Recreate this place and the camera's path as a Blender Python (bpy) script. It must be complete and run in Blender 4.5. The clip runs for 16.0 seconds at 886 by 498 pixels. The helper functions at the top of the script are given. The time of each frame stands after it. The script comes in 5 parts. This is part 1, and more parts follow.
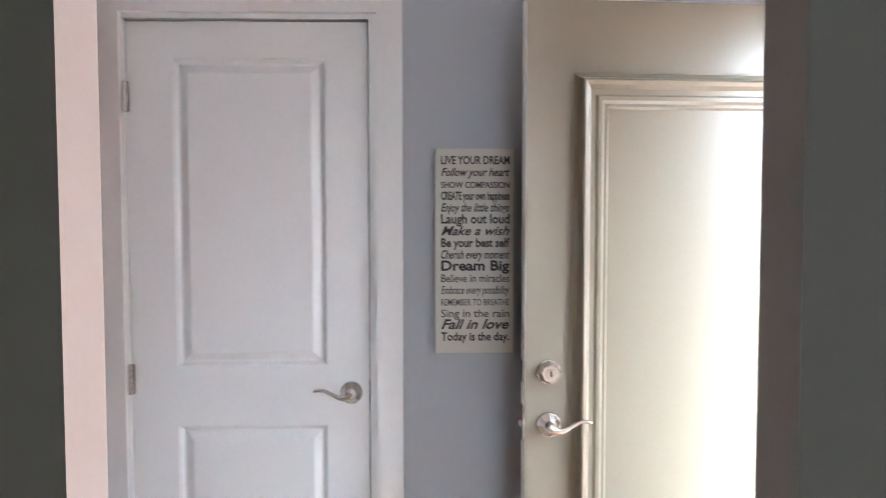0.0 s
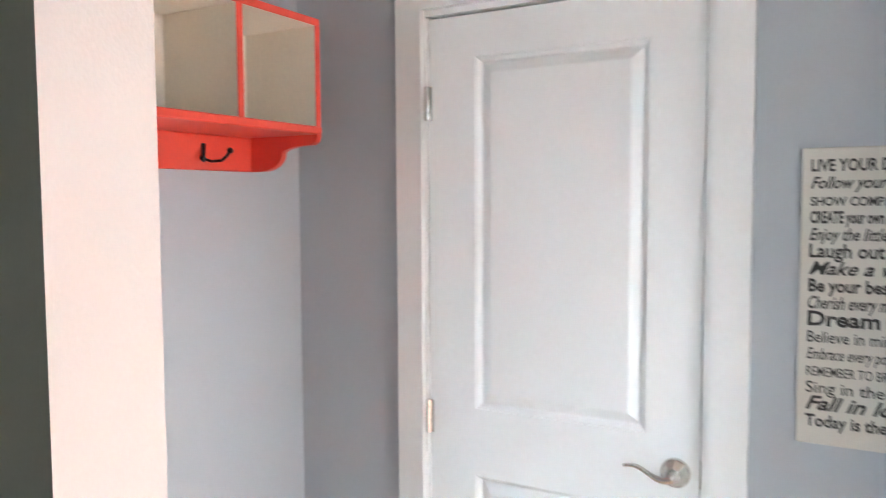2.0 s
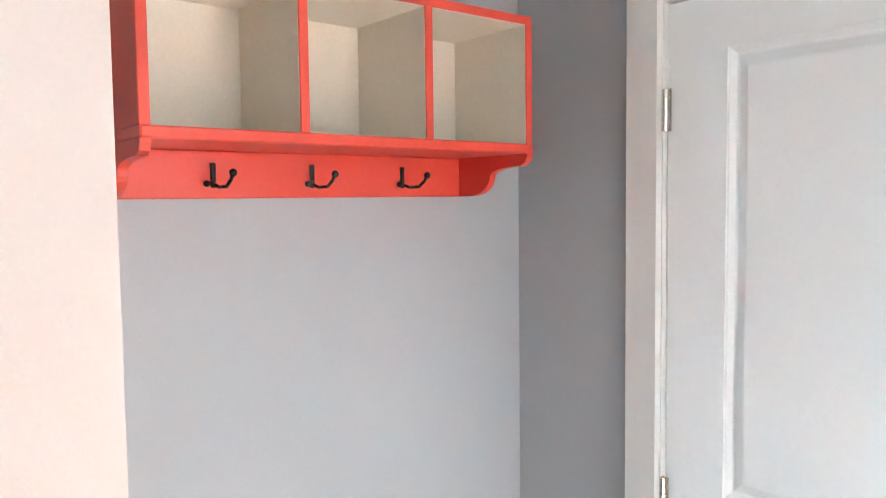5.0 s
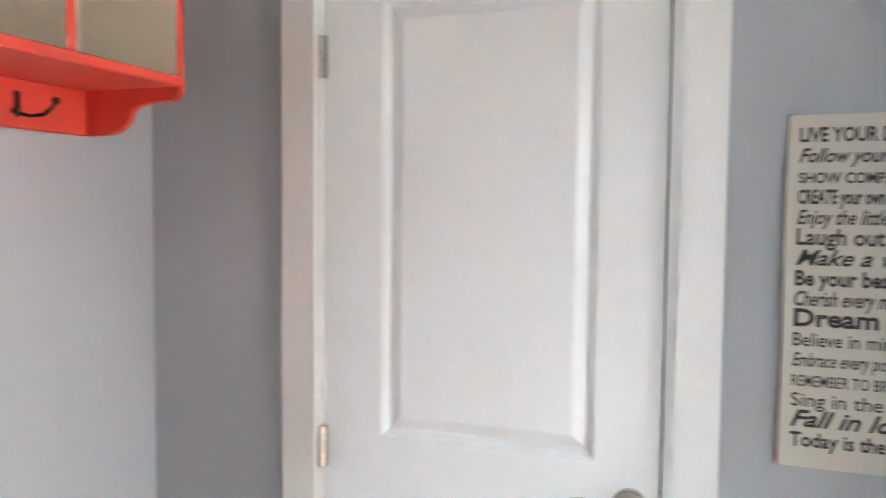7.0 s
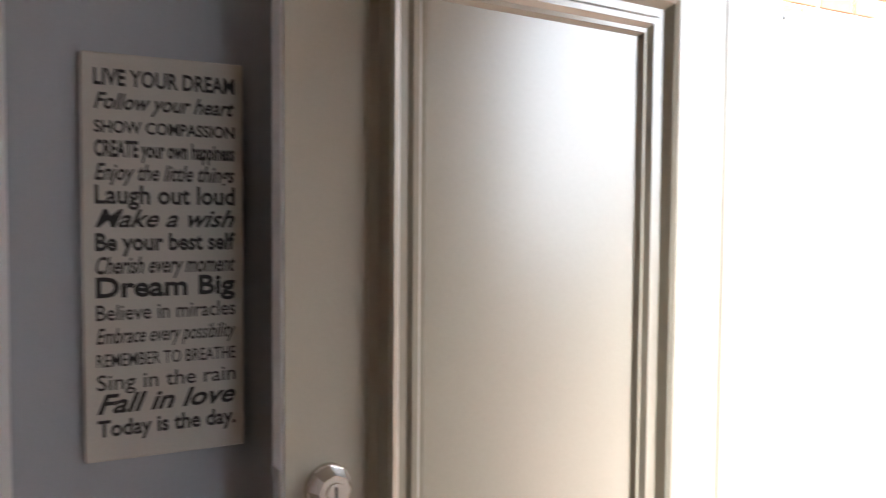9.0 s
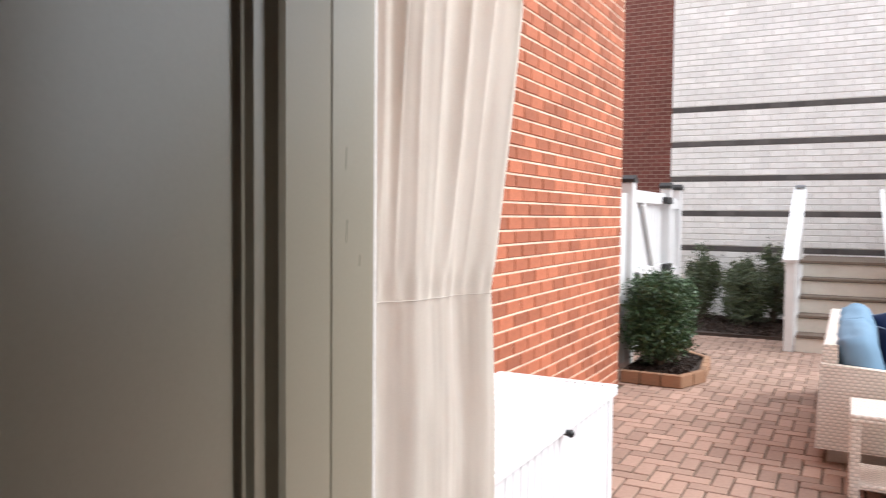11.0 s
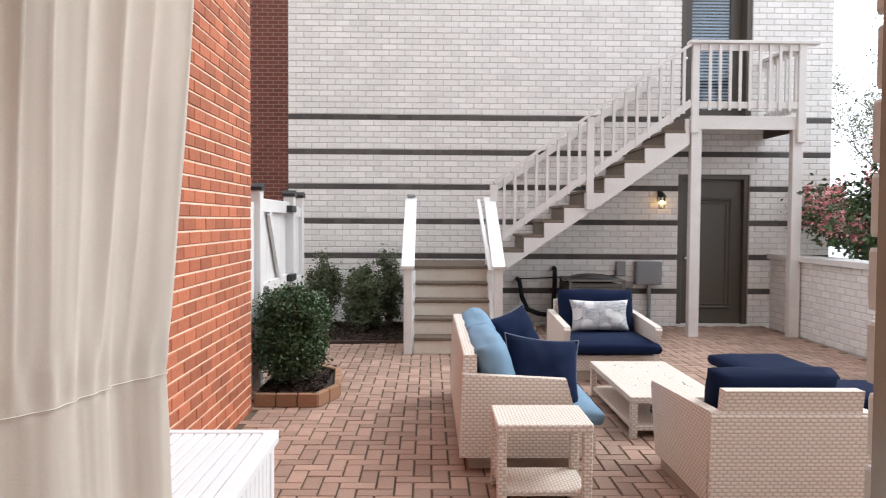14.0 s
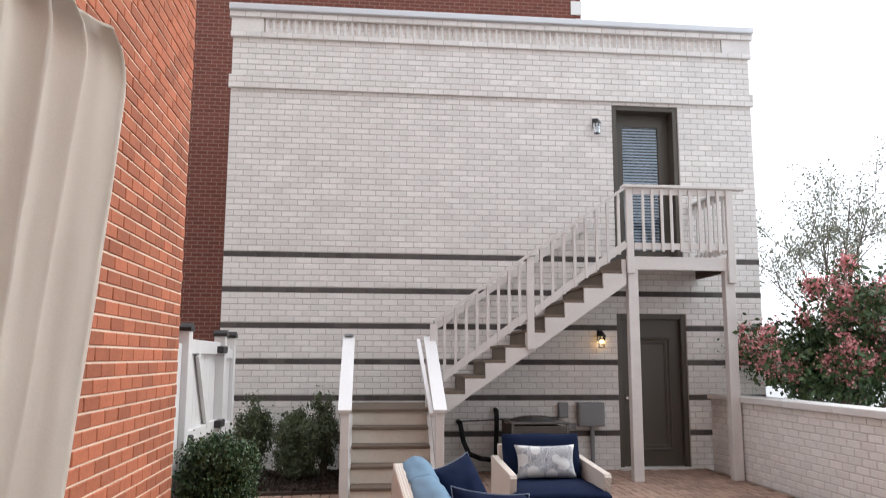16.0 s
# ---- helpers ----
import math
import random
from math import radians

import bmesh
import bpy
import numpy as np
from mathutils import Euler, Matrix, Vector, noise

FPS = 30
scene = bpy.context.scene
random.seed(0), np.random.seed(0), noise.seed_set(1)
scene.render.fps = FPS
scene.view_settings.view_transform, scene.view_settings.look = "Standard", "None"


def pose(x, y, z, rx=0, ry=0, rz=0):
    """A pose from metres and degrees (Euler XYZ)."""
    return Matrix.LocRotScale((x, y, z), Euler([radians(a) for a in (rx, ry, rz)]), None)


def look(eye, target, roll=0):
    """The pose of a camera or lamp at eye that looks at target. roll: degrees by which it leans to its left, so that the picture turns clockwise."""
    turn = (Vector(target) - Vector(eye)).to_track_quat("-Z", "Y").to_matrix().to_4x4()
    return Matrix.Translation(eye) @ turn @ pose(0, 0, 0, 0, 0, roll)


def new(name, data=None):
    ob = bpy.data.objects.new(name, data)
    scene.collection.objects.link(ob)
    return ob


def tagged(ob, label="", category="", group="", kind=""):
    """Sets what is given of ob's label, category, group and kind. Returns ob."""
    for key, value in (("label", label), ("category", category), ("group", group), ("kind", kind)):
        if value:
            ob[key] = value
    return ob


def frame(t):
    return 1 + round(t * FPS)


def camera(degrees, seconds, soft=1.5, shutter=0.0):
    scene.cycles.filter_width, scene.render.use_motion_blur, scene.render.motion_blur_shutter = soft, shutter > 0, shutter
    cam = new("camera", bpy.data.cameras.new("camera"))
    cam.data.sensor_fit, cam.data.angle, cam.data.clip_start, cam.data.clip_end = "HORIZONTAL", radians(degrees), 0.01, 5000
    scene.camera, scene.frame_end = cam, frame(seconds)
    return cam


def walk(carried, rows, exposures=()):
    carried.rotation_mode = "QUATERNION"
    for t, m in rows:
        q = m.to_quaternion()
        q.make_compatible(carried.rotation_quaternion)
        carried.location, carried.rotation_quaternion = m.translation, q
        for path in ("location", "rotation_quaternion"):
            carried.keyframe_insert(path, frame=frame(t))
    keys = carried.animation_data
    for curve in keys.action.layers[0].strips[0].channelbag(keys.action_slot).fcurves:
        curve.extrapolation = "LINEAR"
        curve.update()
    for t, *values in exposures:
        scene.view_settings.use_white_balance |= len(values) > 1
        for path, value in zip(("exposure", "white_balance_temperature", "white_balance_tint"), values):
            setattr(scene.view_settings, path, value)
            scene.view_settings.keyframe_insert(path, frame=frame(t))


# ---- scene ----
cam = camera(60.2, 16.0, soft=1.0, shutter=0.4)
PATH = [
    (0, (0.872, -2.298, 1.471), (0.923, -0.302, 1.368), -0.05),
    (0.5, (0.960, -2.169, 1.494), (0.717, -0.187, 1.384), -0.14),
    (1, (1.010, -2.030, 1.493), (0.522, -0.094, 1.382), -0.03),
    (1.5, (1.062, -1.879, 1.488), (0.321, -0.025, 1.373), -0.14),
    (2, (1.052, -1.764, 1.551), (0.057, -0.034, 1.422), -0.28),
    (2.5, (1.023, -1.659, 1.605), (-0.209, -0.088, 1.488), -0.46),
    (3, (1.009, -1.561, 1.660), (-0.386, -0.131, 1.549), -0.67),
    (3.5, (1.023, -1.456, 1.696), (-0.514, -0.181, 1.587), -0.57),
    (3.7, (1.017, -1.421, 1.701), (-0.559, -0.195, 1.593), -0.75),
    (5.8, (0.887, -1.403, 1.512), (-0.594, -0.072, 1.326), -0.21),
    (6, (0.854, -1.440, 1.487), (-0.504, 0.019, 1.328), 0.22),
    (6.5, (0.827, -1.478, 1.477), (-0.219, 0.222, 1.352), 0.37),
    (7, (0.786, -1.473, 1.492), (0.125, 0.411, 1.377), 0.53),
    (7.5, (0.778, -1.411, 1.489), (0.540, 0.573, 1.395), 0.75),
    (8, (0.800, -1.361, 1.441), (1.007, 0.628, 1.397), 0.70),
    (8.5, (0.851, -1.314, 1.457), (1.413, 0.602, 1.350), 0.50),
    (9, (0.863, -1.273, 1.417), (1.780, 0.502, 1.328), 0.44),
    (9.5, (0.891, -1.195, 1.379), (2.077, 0.412, 1.273), 0.52),
    (10, (0.951, -1.097, 1.304), (2.347, 0.333, 1.223), 0.50),
    (10.2, (0.971, -1.066, 1.289), (2.439, 0.289, 1.207), 0.50),
    (12.3, (1.237, -0.706, 1.308), (3.213, -0.402, 1.227), 0.48),
    (12.5, (1.275, -0.690, 1.314), (3.255, -0.421, 1.236), 0.47),
    (13, (1.344, -0.663, 1.336), (3.335, -0.479, 1.260), 0.41),
    (13.5, (1.415, -0.624, 1.347), (3.412, -0.548, 1.273), 0.33),
    (14, (1.465, -0.589, 1.355), (3.463, -0.626, 1.280), 0.34),
    (14.5, (1.492, -0.568, 1.371), (3.487, -0.695, 1.335), 0.30),
    (15, (1.551, -0.553, 1.385), (3.543, -0.731, 1.445), 0.27),
    (15.5, (1.608, -0.555, 1.387), (3.591, -0.753, 1.556), 0.29),
    (16, (1.652, -0.553, 1.393), (3.622, -0.753, 1.675), 0.21),
]
EXPOSURE = [(0, 4.5, 5500, 6), (1.0, 4.8, 5550, 3), (3.5, 5.3, 5330, -3), (6.8, 5.0, 5600, -2), (7.8, 4.78, 5700, 4), (9.0, 3.5, 5900, 10), (9.6, 2.65, 5850, 10), (10.2, 1.75, 6000, 10), (12.3, 0.72, 6200, 9), (14.2, 0.64, 6250, 9), (16, 0.33, 6300, 10)]
walk(cam, [(t, look(eye, target, roll)) for t, eye, target, roll in PATH], EXPOSURE)

# ---- light ----
world = bpy.data.worlds.new("world")
scene.world = world
world.use_nodes = True
wt = world.node_tree
sky = wt.nodes.new("ShaderNodeTexSky")
sky.sky_type, sky.sun_disc = "NISHITA", False
sky.sun_elevation, sky.sun_rotation = radians(45), radians(156)
sky.air_density, sky.dust_density = 1.6, 4.0
pale = wt.nodes.new("ShaderNodeHueSaturation")
pale.inputs["Saturation"].default_value = 0.22
wt.links.new(sky.outputs["Color"], pale.inputs["Color"])
cloud = wt.nodes.new("ShaderNodeMix")
cloud.data_type = "RGBA"
cloud.inputs["Factor"].default_value = 0.8
cloud.inputs["B"].default_value = (8.9, 9.3, 9.9, 1)
wt.links.new(pale.outputs["Color"], cloud.inputs["A"])
wt.links.new(cloud.outputs["Result"], wt.nodes["Background"].inputs["Color"])
wt.nodes["Background"].inputs["Strength"].default_value = 0.15
sun = new("sun", bpy.data.lights.new("sun", "SUN"))
sun.data.energy, sun.data.angle, sun.data.color = 1.35, radians(28), (1.0, 0.96, 0.91)
sun.matrix_world = look((4, -9, 10), (0, 0, 0))

# ---- materials ----
def socket(node, name, value):
    node.inputs[name].default_value = value


def paint(name, base, rough=0.5, metal=0.0, grain=40.0, var=0.08, bump=0.0, coarse=1.5, stain=0.0, stain_color=(0.2, 0.17, 0.13), pieces=0.0, spec=0.5, stretch=(1, 1, 1)):
    """A surface with fine grain, broad unevenness, optional stains and piece-to-piece variation."""
    m = bpy.data.materials.new(name)
    m.use_nodes = True
    t = m.node_tree
    n, l = t.nodes, t.links
    b = n["Principled BSDF"]
    socket(b, "Roughness", rough)
    socket(b, "Metallic", metal)
    socket(b, "Specular IOR Level", spec)
    co = n.new("ShaderNodeTexCoord")
    mp = n.new("ShaderNodeMapping")
    socket(mp, "Scale", stretch)
    l.new(co.outputs["Object"], mp.inputs["Vector"])
    fine = n.new("ShaderNodeTexNoise")
    socket(fine, "Scale", grain)
    socket(fine, "Detail", 5.0)
    broad = n.new("ShaderNodeTexNoise")
    socket(broad, "Scale", coarse)
    socket(broad, "Detail", 3.0)
    for tex in (fine, broad):
        l.new(mp.outputs["Vector"], tex.inputs["Vector"])
    add = n.new("ShaderNodeMath")
    add.operation = "ADD"
    l.new(fine.outputs["Fac"], add.inputs[0])
    l.new(broad.outputs["Fac"], add.inputs[1])
    ramp = n.new("ShaderNodeMapRange")
    socket(ramp, "From Min", 0.6)
    socket(ramp, "From Max", 1.4)
    socket(ramp, "To Min", 1.0 - var)
    socket(ramp, "To Max", 1.0 + var)
    l.new(add.outputs[0], ramp.inputs["Value"])
    value = ramp.outputs["Result"]
    if pieces:
        info = n.new("ShaderNodeObjectInfo")
        geo = n.new("ShaderNodeNewGeometry")
        both = n.new("ShaderNodeMath")
        both.operation = "ADD"
        l.new(info.outputs["Random"], both.inputs[0])
        l.new(geo.outputs["Random Per Island"], both.inputs[1])
        part_of = n.new("ShaderNodeMath")
        part_of.operation = "FRACT"
        l.new(both.outputs[0], part_of.inputs[0])
        rng = n.new("ShaderNodeMapRange")
        socket(rng, "To Min", 1.0 - pieces)
        socket(rng, "To Max", 1.0 + pieces)
        l.new(part_of.outputs[0], rng.inputs["Value"])
        mul = n.new("ShaderNodeMath")
        mul.operation = "MULTIPLY"
        l.new(value, mul.inputs[0])
        l.new(rng.outputs["Result"], mul.inputs[1])
        value = mul.outputs[0]
    scale = n.new("ShaderNodeVectorMath")
    scale.operation = "SCALE"
    scale.inputs[0].default_value = base
    l.new(value, scale.inputs["Scale"])
    color = scale.outputs["Vector"]
    if stain:
        spot = n.new("ShaderNodeTexNoise")
        socket(spot, "Scale", 2.3)
        socket(spot, "Detail", 8.0)
        socket(spot, "Roughness", 0.65)
        l.new(co.outputs["Object"], spot.inputs["Vector"])
        cut = n.new("ShaderNodeMapRange")
        socket(cut, "From Min", 0.52)
        socket(cut, "From Max", 0.75)
        socket(cut, "To Max", stain)
        l.new(spot.outputs["Fac"], cut.inputs["Value"])
        mix = n.new("ShaderNodeMix")
        mix.data_type = "RGBA"
        l.new(cut.outputs["Result"], mix.inputs["Factor"])
        l.new(color, mix.inputs["A"])
        mix.inputs["B"].default_value = (*stain_color, 1)
        color = mix.outputs["Result"]
    l.new(color, b.inputs["Base Color"])
    if bump:
        bp = n.new("ShaderNodeBump")
        socket(bp, "Strength", bump)
        socket(bp, "Distance", 0.004)
        l.new(fine.outputs["Fac"], bp.inputs["Height"])
        l.new(bp.outputs["Normal"], b.inputs["Normal"])
    return m


def wicker(name, base):
    """Woven resin strands: an over-and-under weave in relief, with crevice shade put into the colour."""
    m = bpy.data.materials.new(name)
    m.use_nodes = True
    n, l = m.node_tree.nodes, m.node_tree.links
    b = n["Principled BSDF"]
    socket(b, "Roughness", 0.5)
    co = n.new("ShaderNodeTexCoord")
    sep = n.new("ShaderNodeSeparateXYZ")
    l.new(co.outputs["Object"], sep.inputs[0])
    up = n.new("ShaderNodeSeparateXYZ")
    l.new(co.outputs["Normal"], up.inputs[0])

    def calc(kind, p, q, r=None):
        m_ = n.new("ShaderNodeMath")
        m_.operation = kind
        for i, v in enumerate((p, q, r)):
            if v is None:
                continue
            if isinstance(v, float):
                m_.inputs[i].default_value = v
            else:
                l.new(v, m_.inputs[i])
        return m_.outputs[0]

    flat = calc("GREATER_THAN", calc("ABSOLUTE", up.outputs["Z"], None), 0.6)
    side = calc("SUBTRACT", 1.0, flat)
    along = calc("DIVIDE", calc("MULTIPLY_ADD", sep.outputs["Y"], side, sep.outputs["X"]), 0.038)
    across = calc("DIVIDE", calc("ADD", calc("MULTIPLY", sep.outputs["Z"], side), calc("MULTIPLY", sep.outputs["Y"], flat)), 0.018)
    odd = calc("MODULO", calc("FLOOR", across, None), 2.0)
    over = calc("SINE", calc("MULTIPLY", calc("FRACT", calc("MULTIPLY_ADD", odd, 0.5, along), None), math.pi), None)
    strand = calc("SINE", calc("MULTIPLY", calc("FRACT", across, None), math.pi), None)
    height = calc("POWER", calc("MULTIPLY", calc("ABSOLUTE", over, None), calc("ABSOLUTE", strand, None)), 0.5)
    # low spots of the weave get a darker colour, as shade between strands
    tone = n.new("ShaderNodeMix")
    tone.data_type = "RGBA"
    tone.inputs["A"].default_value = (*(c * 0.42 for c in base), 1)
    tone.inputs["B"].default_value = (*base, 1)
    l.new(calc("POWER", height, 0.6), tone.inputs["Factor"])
    l.new(tone.outputs["Result"], b.inputs["Base Color"])
    bp = n.new("ShaderNodeBump")
    socket(bp, "Strength", 0.8)
    socket(bp, "Distance", 0.004)
    l.new(height, bp.inputs["Height"])
    l.new(bp.outputs["Normal"], b.inputs["Normal"])
    return m


def far_brick(name, base, mortar):
    m = bpy.data.materials.new(name)
    m.use_nodes = True
    n, l = m.node_tree.nodes, m.node_tree.links
    b = n["Principled BSDF"]
    socket(b, "Roughness", 0.9)
    co = n.new("ShaderNodeTexCoord")
    sep = n.new("ShaderNodeSeparateXYZ")
    l.new(co.outputs["Object"], sep.inputs[0])
    uv = n.new("ShaderNodeCombineXYZ")
    l.new(sep.outputs["Y"], uv.inputs["X"])
    l.new(sep.outputs["Z"], uv.inputs["Y"])
    brick = n.new("ShaderNodeTexBrick")
    socket(brick, "Scale", 1.0)
    socket(brick, "Brick Width", 0.213)
    socket(brick, "Row Height", 0.0797)
    socket(brick, "Mortar Size", 0.008)
    brick.inputs["Color1"].default_value = (*base, 1)
    brick.inputs["Color2"].default_value = (*(c * 0.75 for c in base), 1)
    brick.inputs["Mortar"].default_value = (*mortar, 1)
    l.new(uv.outputs[0], brick.inputs["Vector"])
    l.new(brick.outputs["Color"], b.inputs["Base Color"])
    return m


def leafy(name, base, other, rough=0.45):
    m = bpy.data.materials.new(name)
    m.use_nodes = True
    n, l = m.node_tree.nodes, m.node_tree.links
    b = n["Principled BSDF"]
    socket(b, "Roughness", rough)
    geo = n.new("ShaderNodeNewGeometry")
    mix = n.new("ShaderNodeMix")
    mix.data_type = "RGBA"
    l.new(geo.outputs["Random Per Island"], mix.inputs["Factor"])
    mix.inputs["A"].default_value = (*base, 1)
    mix.inputs["B"].default_value = (*other, 1)
    l.new(mix.outputs["Result"], b.inputs["Base Color"])
    return m


def glassy(name, tint=(0.9, 0.95, 1.0)):
    m = bpy.data.materials.new(name)
    m.use_nodes = True
    b = m.node_tree.nodes["Principled BSDF"]
    socket(b, "Base Color", (*tint, 1))
    socket(b, "Roughness", 0.02)
    socket(b, "Transmission Weight", 1.0)
    return m


def glow(name, color, strength):
    m = bpy.data.materials.new(name)
    m.use_nodes = True
    b = m.node_tree.nodes["Principled BSDF"]
    socket(b, "Emission Color", (*color, 1))
    socket(b, "Emission Strength", strength)
    return m


GREY_PAINT = paint("grey wall paint", (0.47, 0.49, 0.515), 0.6, grain=220, var=0.03, bump=0.06, coarse=0.8)
SHADED_JAMB_PAINT = paint("shaded warm grey jamb paint", (0.31, 0.295, 0.27), 0.6, grain=220, var=0.03, bump=0.06, coarse=0.8)
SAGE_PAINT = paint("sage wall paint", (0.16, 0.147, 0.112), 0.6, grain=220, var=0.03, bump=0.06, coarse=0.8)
LIT_JAMB_PAINT = paint("lit cream jamb paint", (0.58, 0.55, 0.53), 0.6, grain=220, var=0.03, bump=0.08, coarse=0.8)
CEILING_PAINT = paint("ceiling paint", (0.78, 0.78, 0.76), 0.8, grain=200, var=0.03, bump=0.06)
DOOR_WHITE = paint("white door enamel", (0.82, 0.82, 0.81), 0.38, grain=60, var=0.02, bump=0.02, coarse=1.0)
TRIM_WHITE = paint("white trim enamel", (0.84, 0.835, 0.82), 0.35, grain=60, var=0.02, bump=0.02)
TAN_ENAMEL = paint("tan door enamel", (0.275, 0.246, 0.184), 0.28, grain=160, var=0.04, bump=0.02, coarse=2.0, spec=0.7)
OAK_FLOOR = paint("oak floor", (0.42, 0.31, 0.21), 0.4, grain=30, var=0.18, bump=0.05, pieces=0.18, stretch=(1, 6, 1))
NICKEL = paint("satin nickel", (0.62, 0.58, 0.53), 0.26, metal=1.0, grain=300, var=0.04)
BLACK_IRON = paint("black iron", (0.02, 0.02, 0.02), 0.45, grain=200, var=0.2, bump=0.1)
DARK_GAP = paint("dark seal and gap shade", (0.02, 0.02, 0.022), 0.7)
RED_PAINT = paint("red furniture paint", (0.72, 0.075, 0.045), 0.4, grain=120, var=0.05, bump=0.03)
CREAM_LINER = paint("cream shelf lining", (0.86, 0.785, 0.67), 0.4, grain=120, var=0.05, bump=0.03)
TEAL = paint("teal glaze", (0.05, 0.42, 0.42), 0.25)
CANVAS = paint("printed canvas", (0.66, 0.62, 0.55), 0.8, grain=350, var=0.05, bump=0.12)
INK = paint("charcoal ink", (0.045, 0.043, 0.042), 0.8, grain=300, var=0.2)
ORANGE_BRICK = paint("orange brick", (0.40, 0.128, 0.064), 0.85, grain=55, var=0.22, bump=0.6, coarse=3, pieces=0.22)
ORANGE_MORTAR = paint("pale mortar", (0.82, 0.67, 0.52), 0.95, grain=120, var=0.12, bump=0.5)
WHITE_BRICK = paint("white painted brick", (0.78, 0.755, 0.725), 0.7, grain=45, var=0.1, bump=0.5, coarse=2.5, pieces=0.06, stain=0.12, stain_color=(0.4, 0.36, 0.32))
WHITE_MORTAR = paint("painted mortar", (0.60, 0.57, 0.54), 0.9, grain=120, var=0.12, bump=0.4)
DARK_BRICK = paint("dark grey brick", (0.085, 0.075, 0.07), 0.8, grain=45, var=0.2, bump=0.5, pieces=0.25)
SHADED_BROWN_BRICK = far_brick("brown brick", (0.16, 0.045, 0.03), (0.22, 0.13, 0.10))
PAVER = paint("clay paver", (0.345, 0.228, 0.175), 0.85, grain=60, var=0.16, bump=0.6, coarse=1.2, pieces=0.2, stain=0.3, stain_color=(0.17, 0.145, 0.085))
SAND_JOINT = paint("sand joint", (0.10, 0.075, 0.05), 0.95, grain=200, var=0.35, bump=0.4)
CONCRETE = paint("pale concrete", (0.50, 0.48, 0.45), 0.85, grain=60, var=0.12, bump=0.3, stain=0.3)
CAP_STONE = paint("white coping", (0.70, 0.68, 0.66), 0.7, grain=60, var=0.06, bump=0.2, stain=0.2, stain_color=(0.45, 0.4, 0.36))
STAIR_PAINT = paint("white weathered timber", (0.68, 0.65, 0.62), 0.6, grain=30, var=0.08, bump=0.15, stain=0.2, stain_color=(0.45, 0.41, 0.37), stretch=(1, 1, 4))
CAP_PAINT = paint("fresh white cap paint", (0.82, 0.81, 0.80), 0.5, grain=30, var=0.05, bump=0.1)
# brown timber, darkened to hold the shadow under the deck
JOIST_SHADE = paint("joist timber darkened for shade", (0.09, 0.065, 0.05), 0.8, grain=25, var=0.2, bump=0.25)
TREAD_WOOD = paint("worn tread timber", (0.17, 0.13, 0.10), 0.8, grain=25, var=0.18, bump=0.25, spec=0.25, stretch=(5, 1, 1))
RISER_PAINT = paint("cream riser paint", (0.73, 0.67, 0.58), 0.6, grain=30, var=0.07, bump=0.1, stain=0.25, stain_color=(0.4, 0.33, 0.25))
BROWN_DOOR = paint("brown grey door enamel", (0.085, 0.073, 0.058), 0.45, grain=100, var=0.08)
VINYL = paint("white vinyl", (0.76, 0.77, 0.79), 0.4, grain=50, var=0.03)
GATE_WHITE = paint("white fence paint", (0.70, 0.69, 0.68), 0.55, grain=40, var=0.06, bump=0.1, stretch=(4, 4, 0.6), stain=0.15, stain_color=(0.5, 0.47, 0.43))
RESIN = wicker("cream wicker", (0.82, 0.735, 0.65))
PLINTH = paint("wicker plinth", (0.42, 0.35, 0.29), 0.7, grain=120, var=0.15, bump=0.3)
NAVY = paint("navy canvas", (0.007, 0.014, 0.042), 0.9, grain=400, var=0.15, bump=0.3, spec=0.12)
SKY_BLUE = paint("light blue canvas", (0.17, 0.275, 0.38), 0.85, grain=400, var=0.1, bump=0.3, spec=0.2)
PIPING = paint("pale piping", (0.24, 0.30, 0.40), 0.8)
DROPCLOTH = paint("natural canvas drape", (0.79, 0.755, 0.685), 0.9, grain=300, var=0.04, bump=0.06, coarse=4, stain=0.12, stain_color=(0.5, 0.43, 0.36))
STITCH = paint("drape stitching", (0.64, 0.59, 0.53), 0.9)
MULCH = paint("bark mulch", (0.05, 0.033, 0.025), 0.95, grain=70, var=0.5, bump=1.0, pieces=0.4)
EDGING = paint("brown edging brick", (0.34, 0.19, 0.11), 0.85, grain=50, var=0.2, bump=0.5, pieces=0.25)
BARK = paint("shrub bark", (0.10, 0.075, 0.055), 0.9, grain=60, var=0.3, bump=0.5)
HOLLY = leafy("holly leaf", (0.02, 0.05, 0.018), (0.075, 0.13, 0.05), 0.35)
BOXY = leafy("shrub leaf", (0.045, 0.065, 0.03), (0.12, 0.14, 0.065))
MYRTLE = leafy("crape myrtle leaf", (0.025, 0.06, 0.018), (0.07, 0.115, 0.035))
BLOSSOM = leafy("pink blossom", (0.66, 0.22, 0.25), (0.82, 0.46, 0.44), 0.7)
# leaf colour greyed and lightened to carry the glare of the sky behind
GLARE_LEAF = leafy("small tree leaf paled by glare", (0.15, 0.17, 0.12), (0.24, 0.24, 0.18))
STEEL_GREY = paint("grey painted steel", (0.24, 0.25, 0.26), 0.5, grain=120, var=0.08)
AC_GREY = paint("grey brown sheet steel", (0.115, 0.105, 0.095), 0.5, grain=120, var=0.1)
DARK_FOAM = paint("black pipe foam", (0.015, 0.015, 0.016), 0.9, grain=150, var=0.3, bump=0.3)
METAL_CAP = paint("roof edge metal", (0.62, 0.63, 0.65), 0.4, metal=0.3, grain=60, var=0.05)
PANE = glassy("window glass")
BLIND = paint("pale blue blinds", (0.52, 0.62, 0.71), 0.6, grain=80, var=0.05)
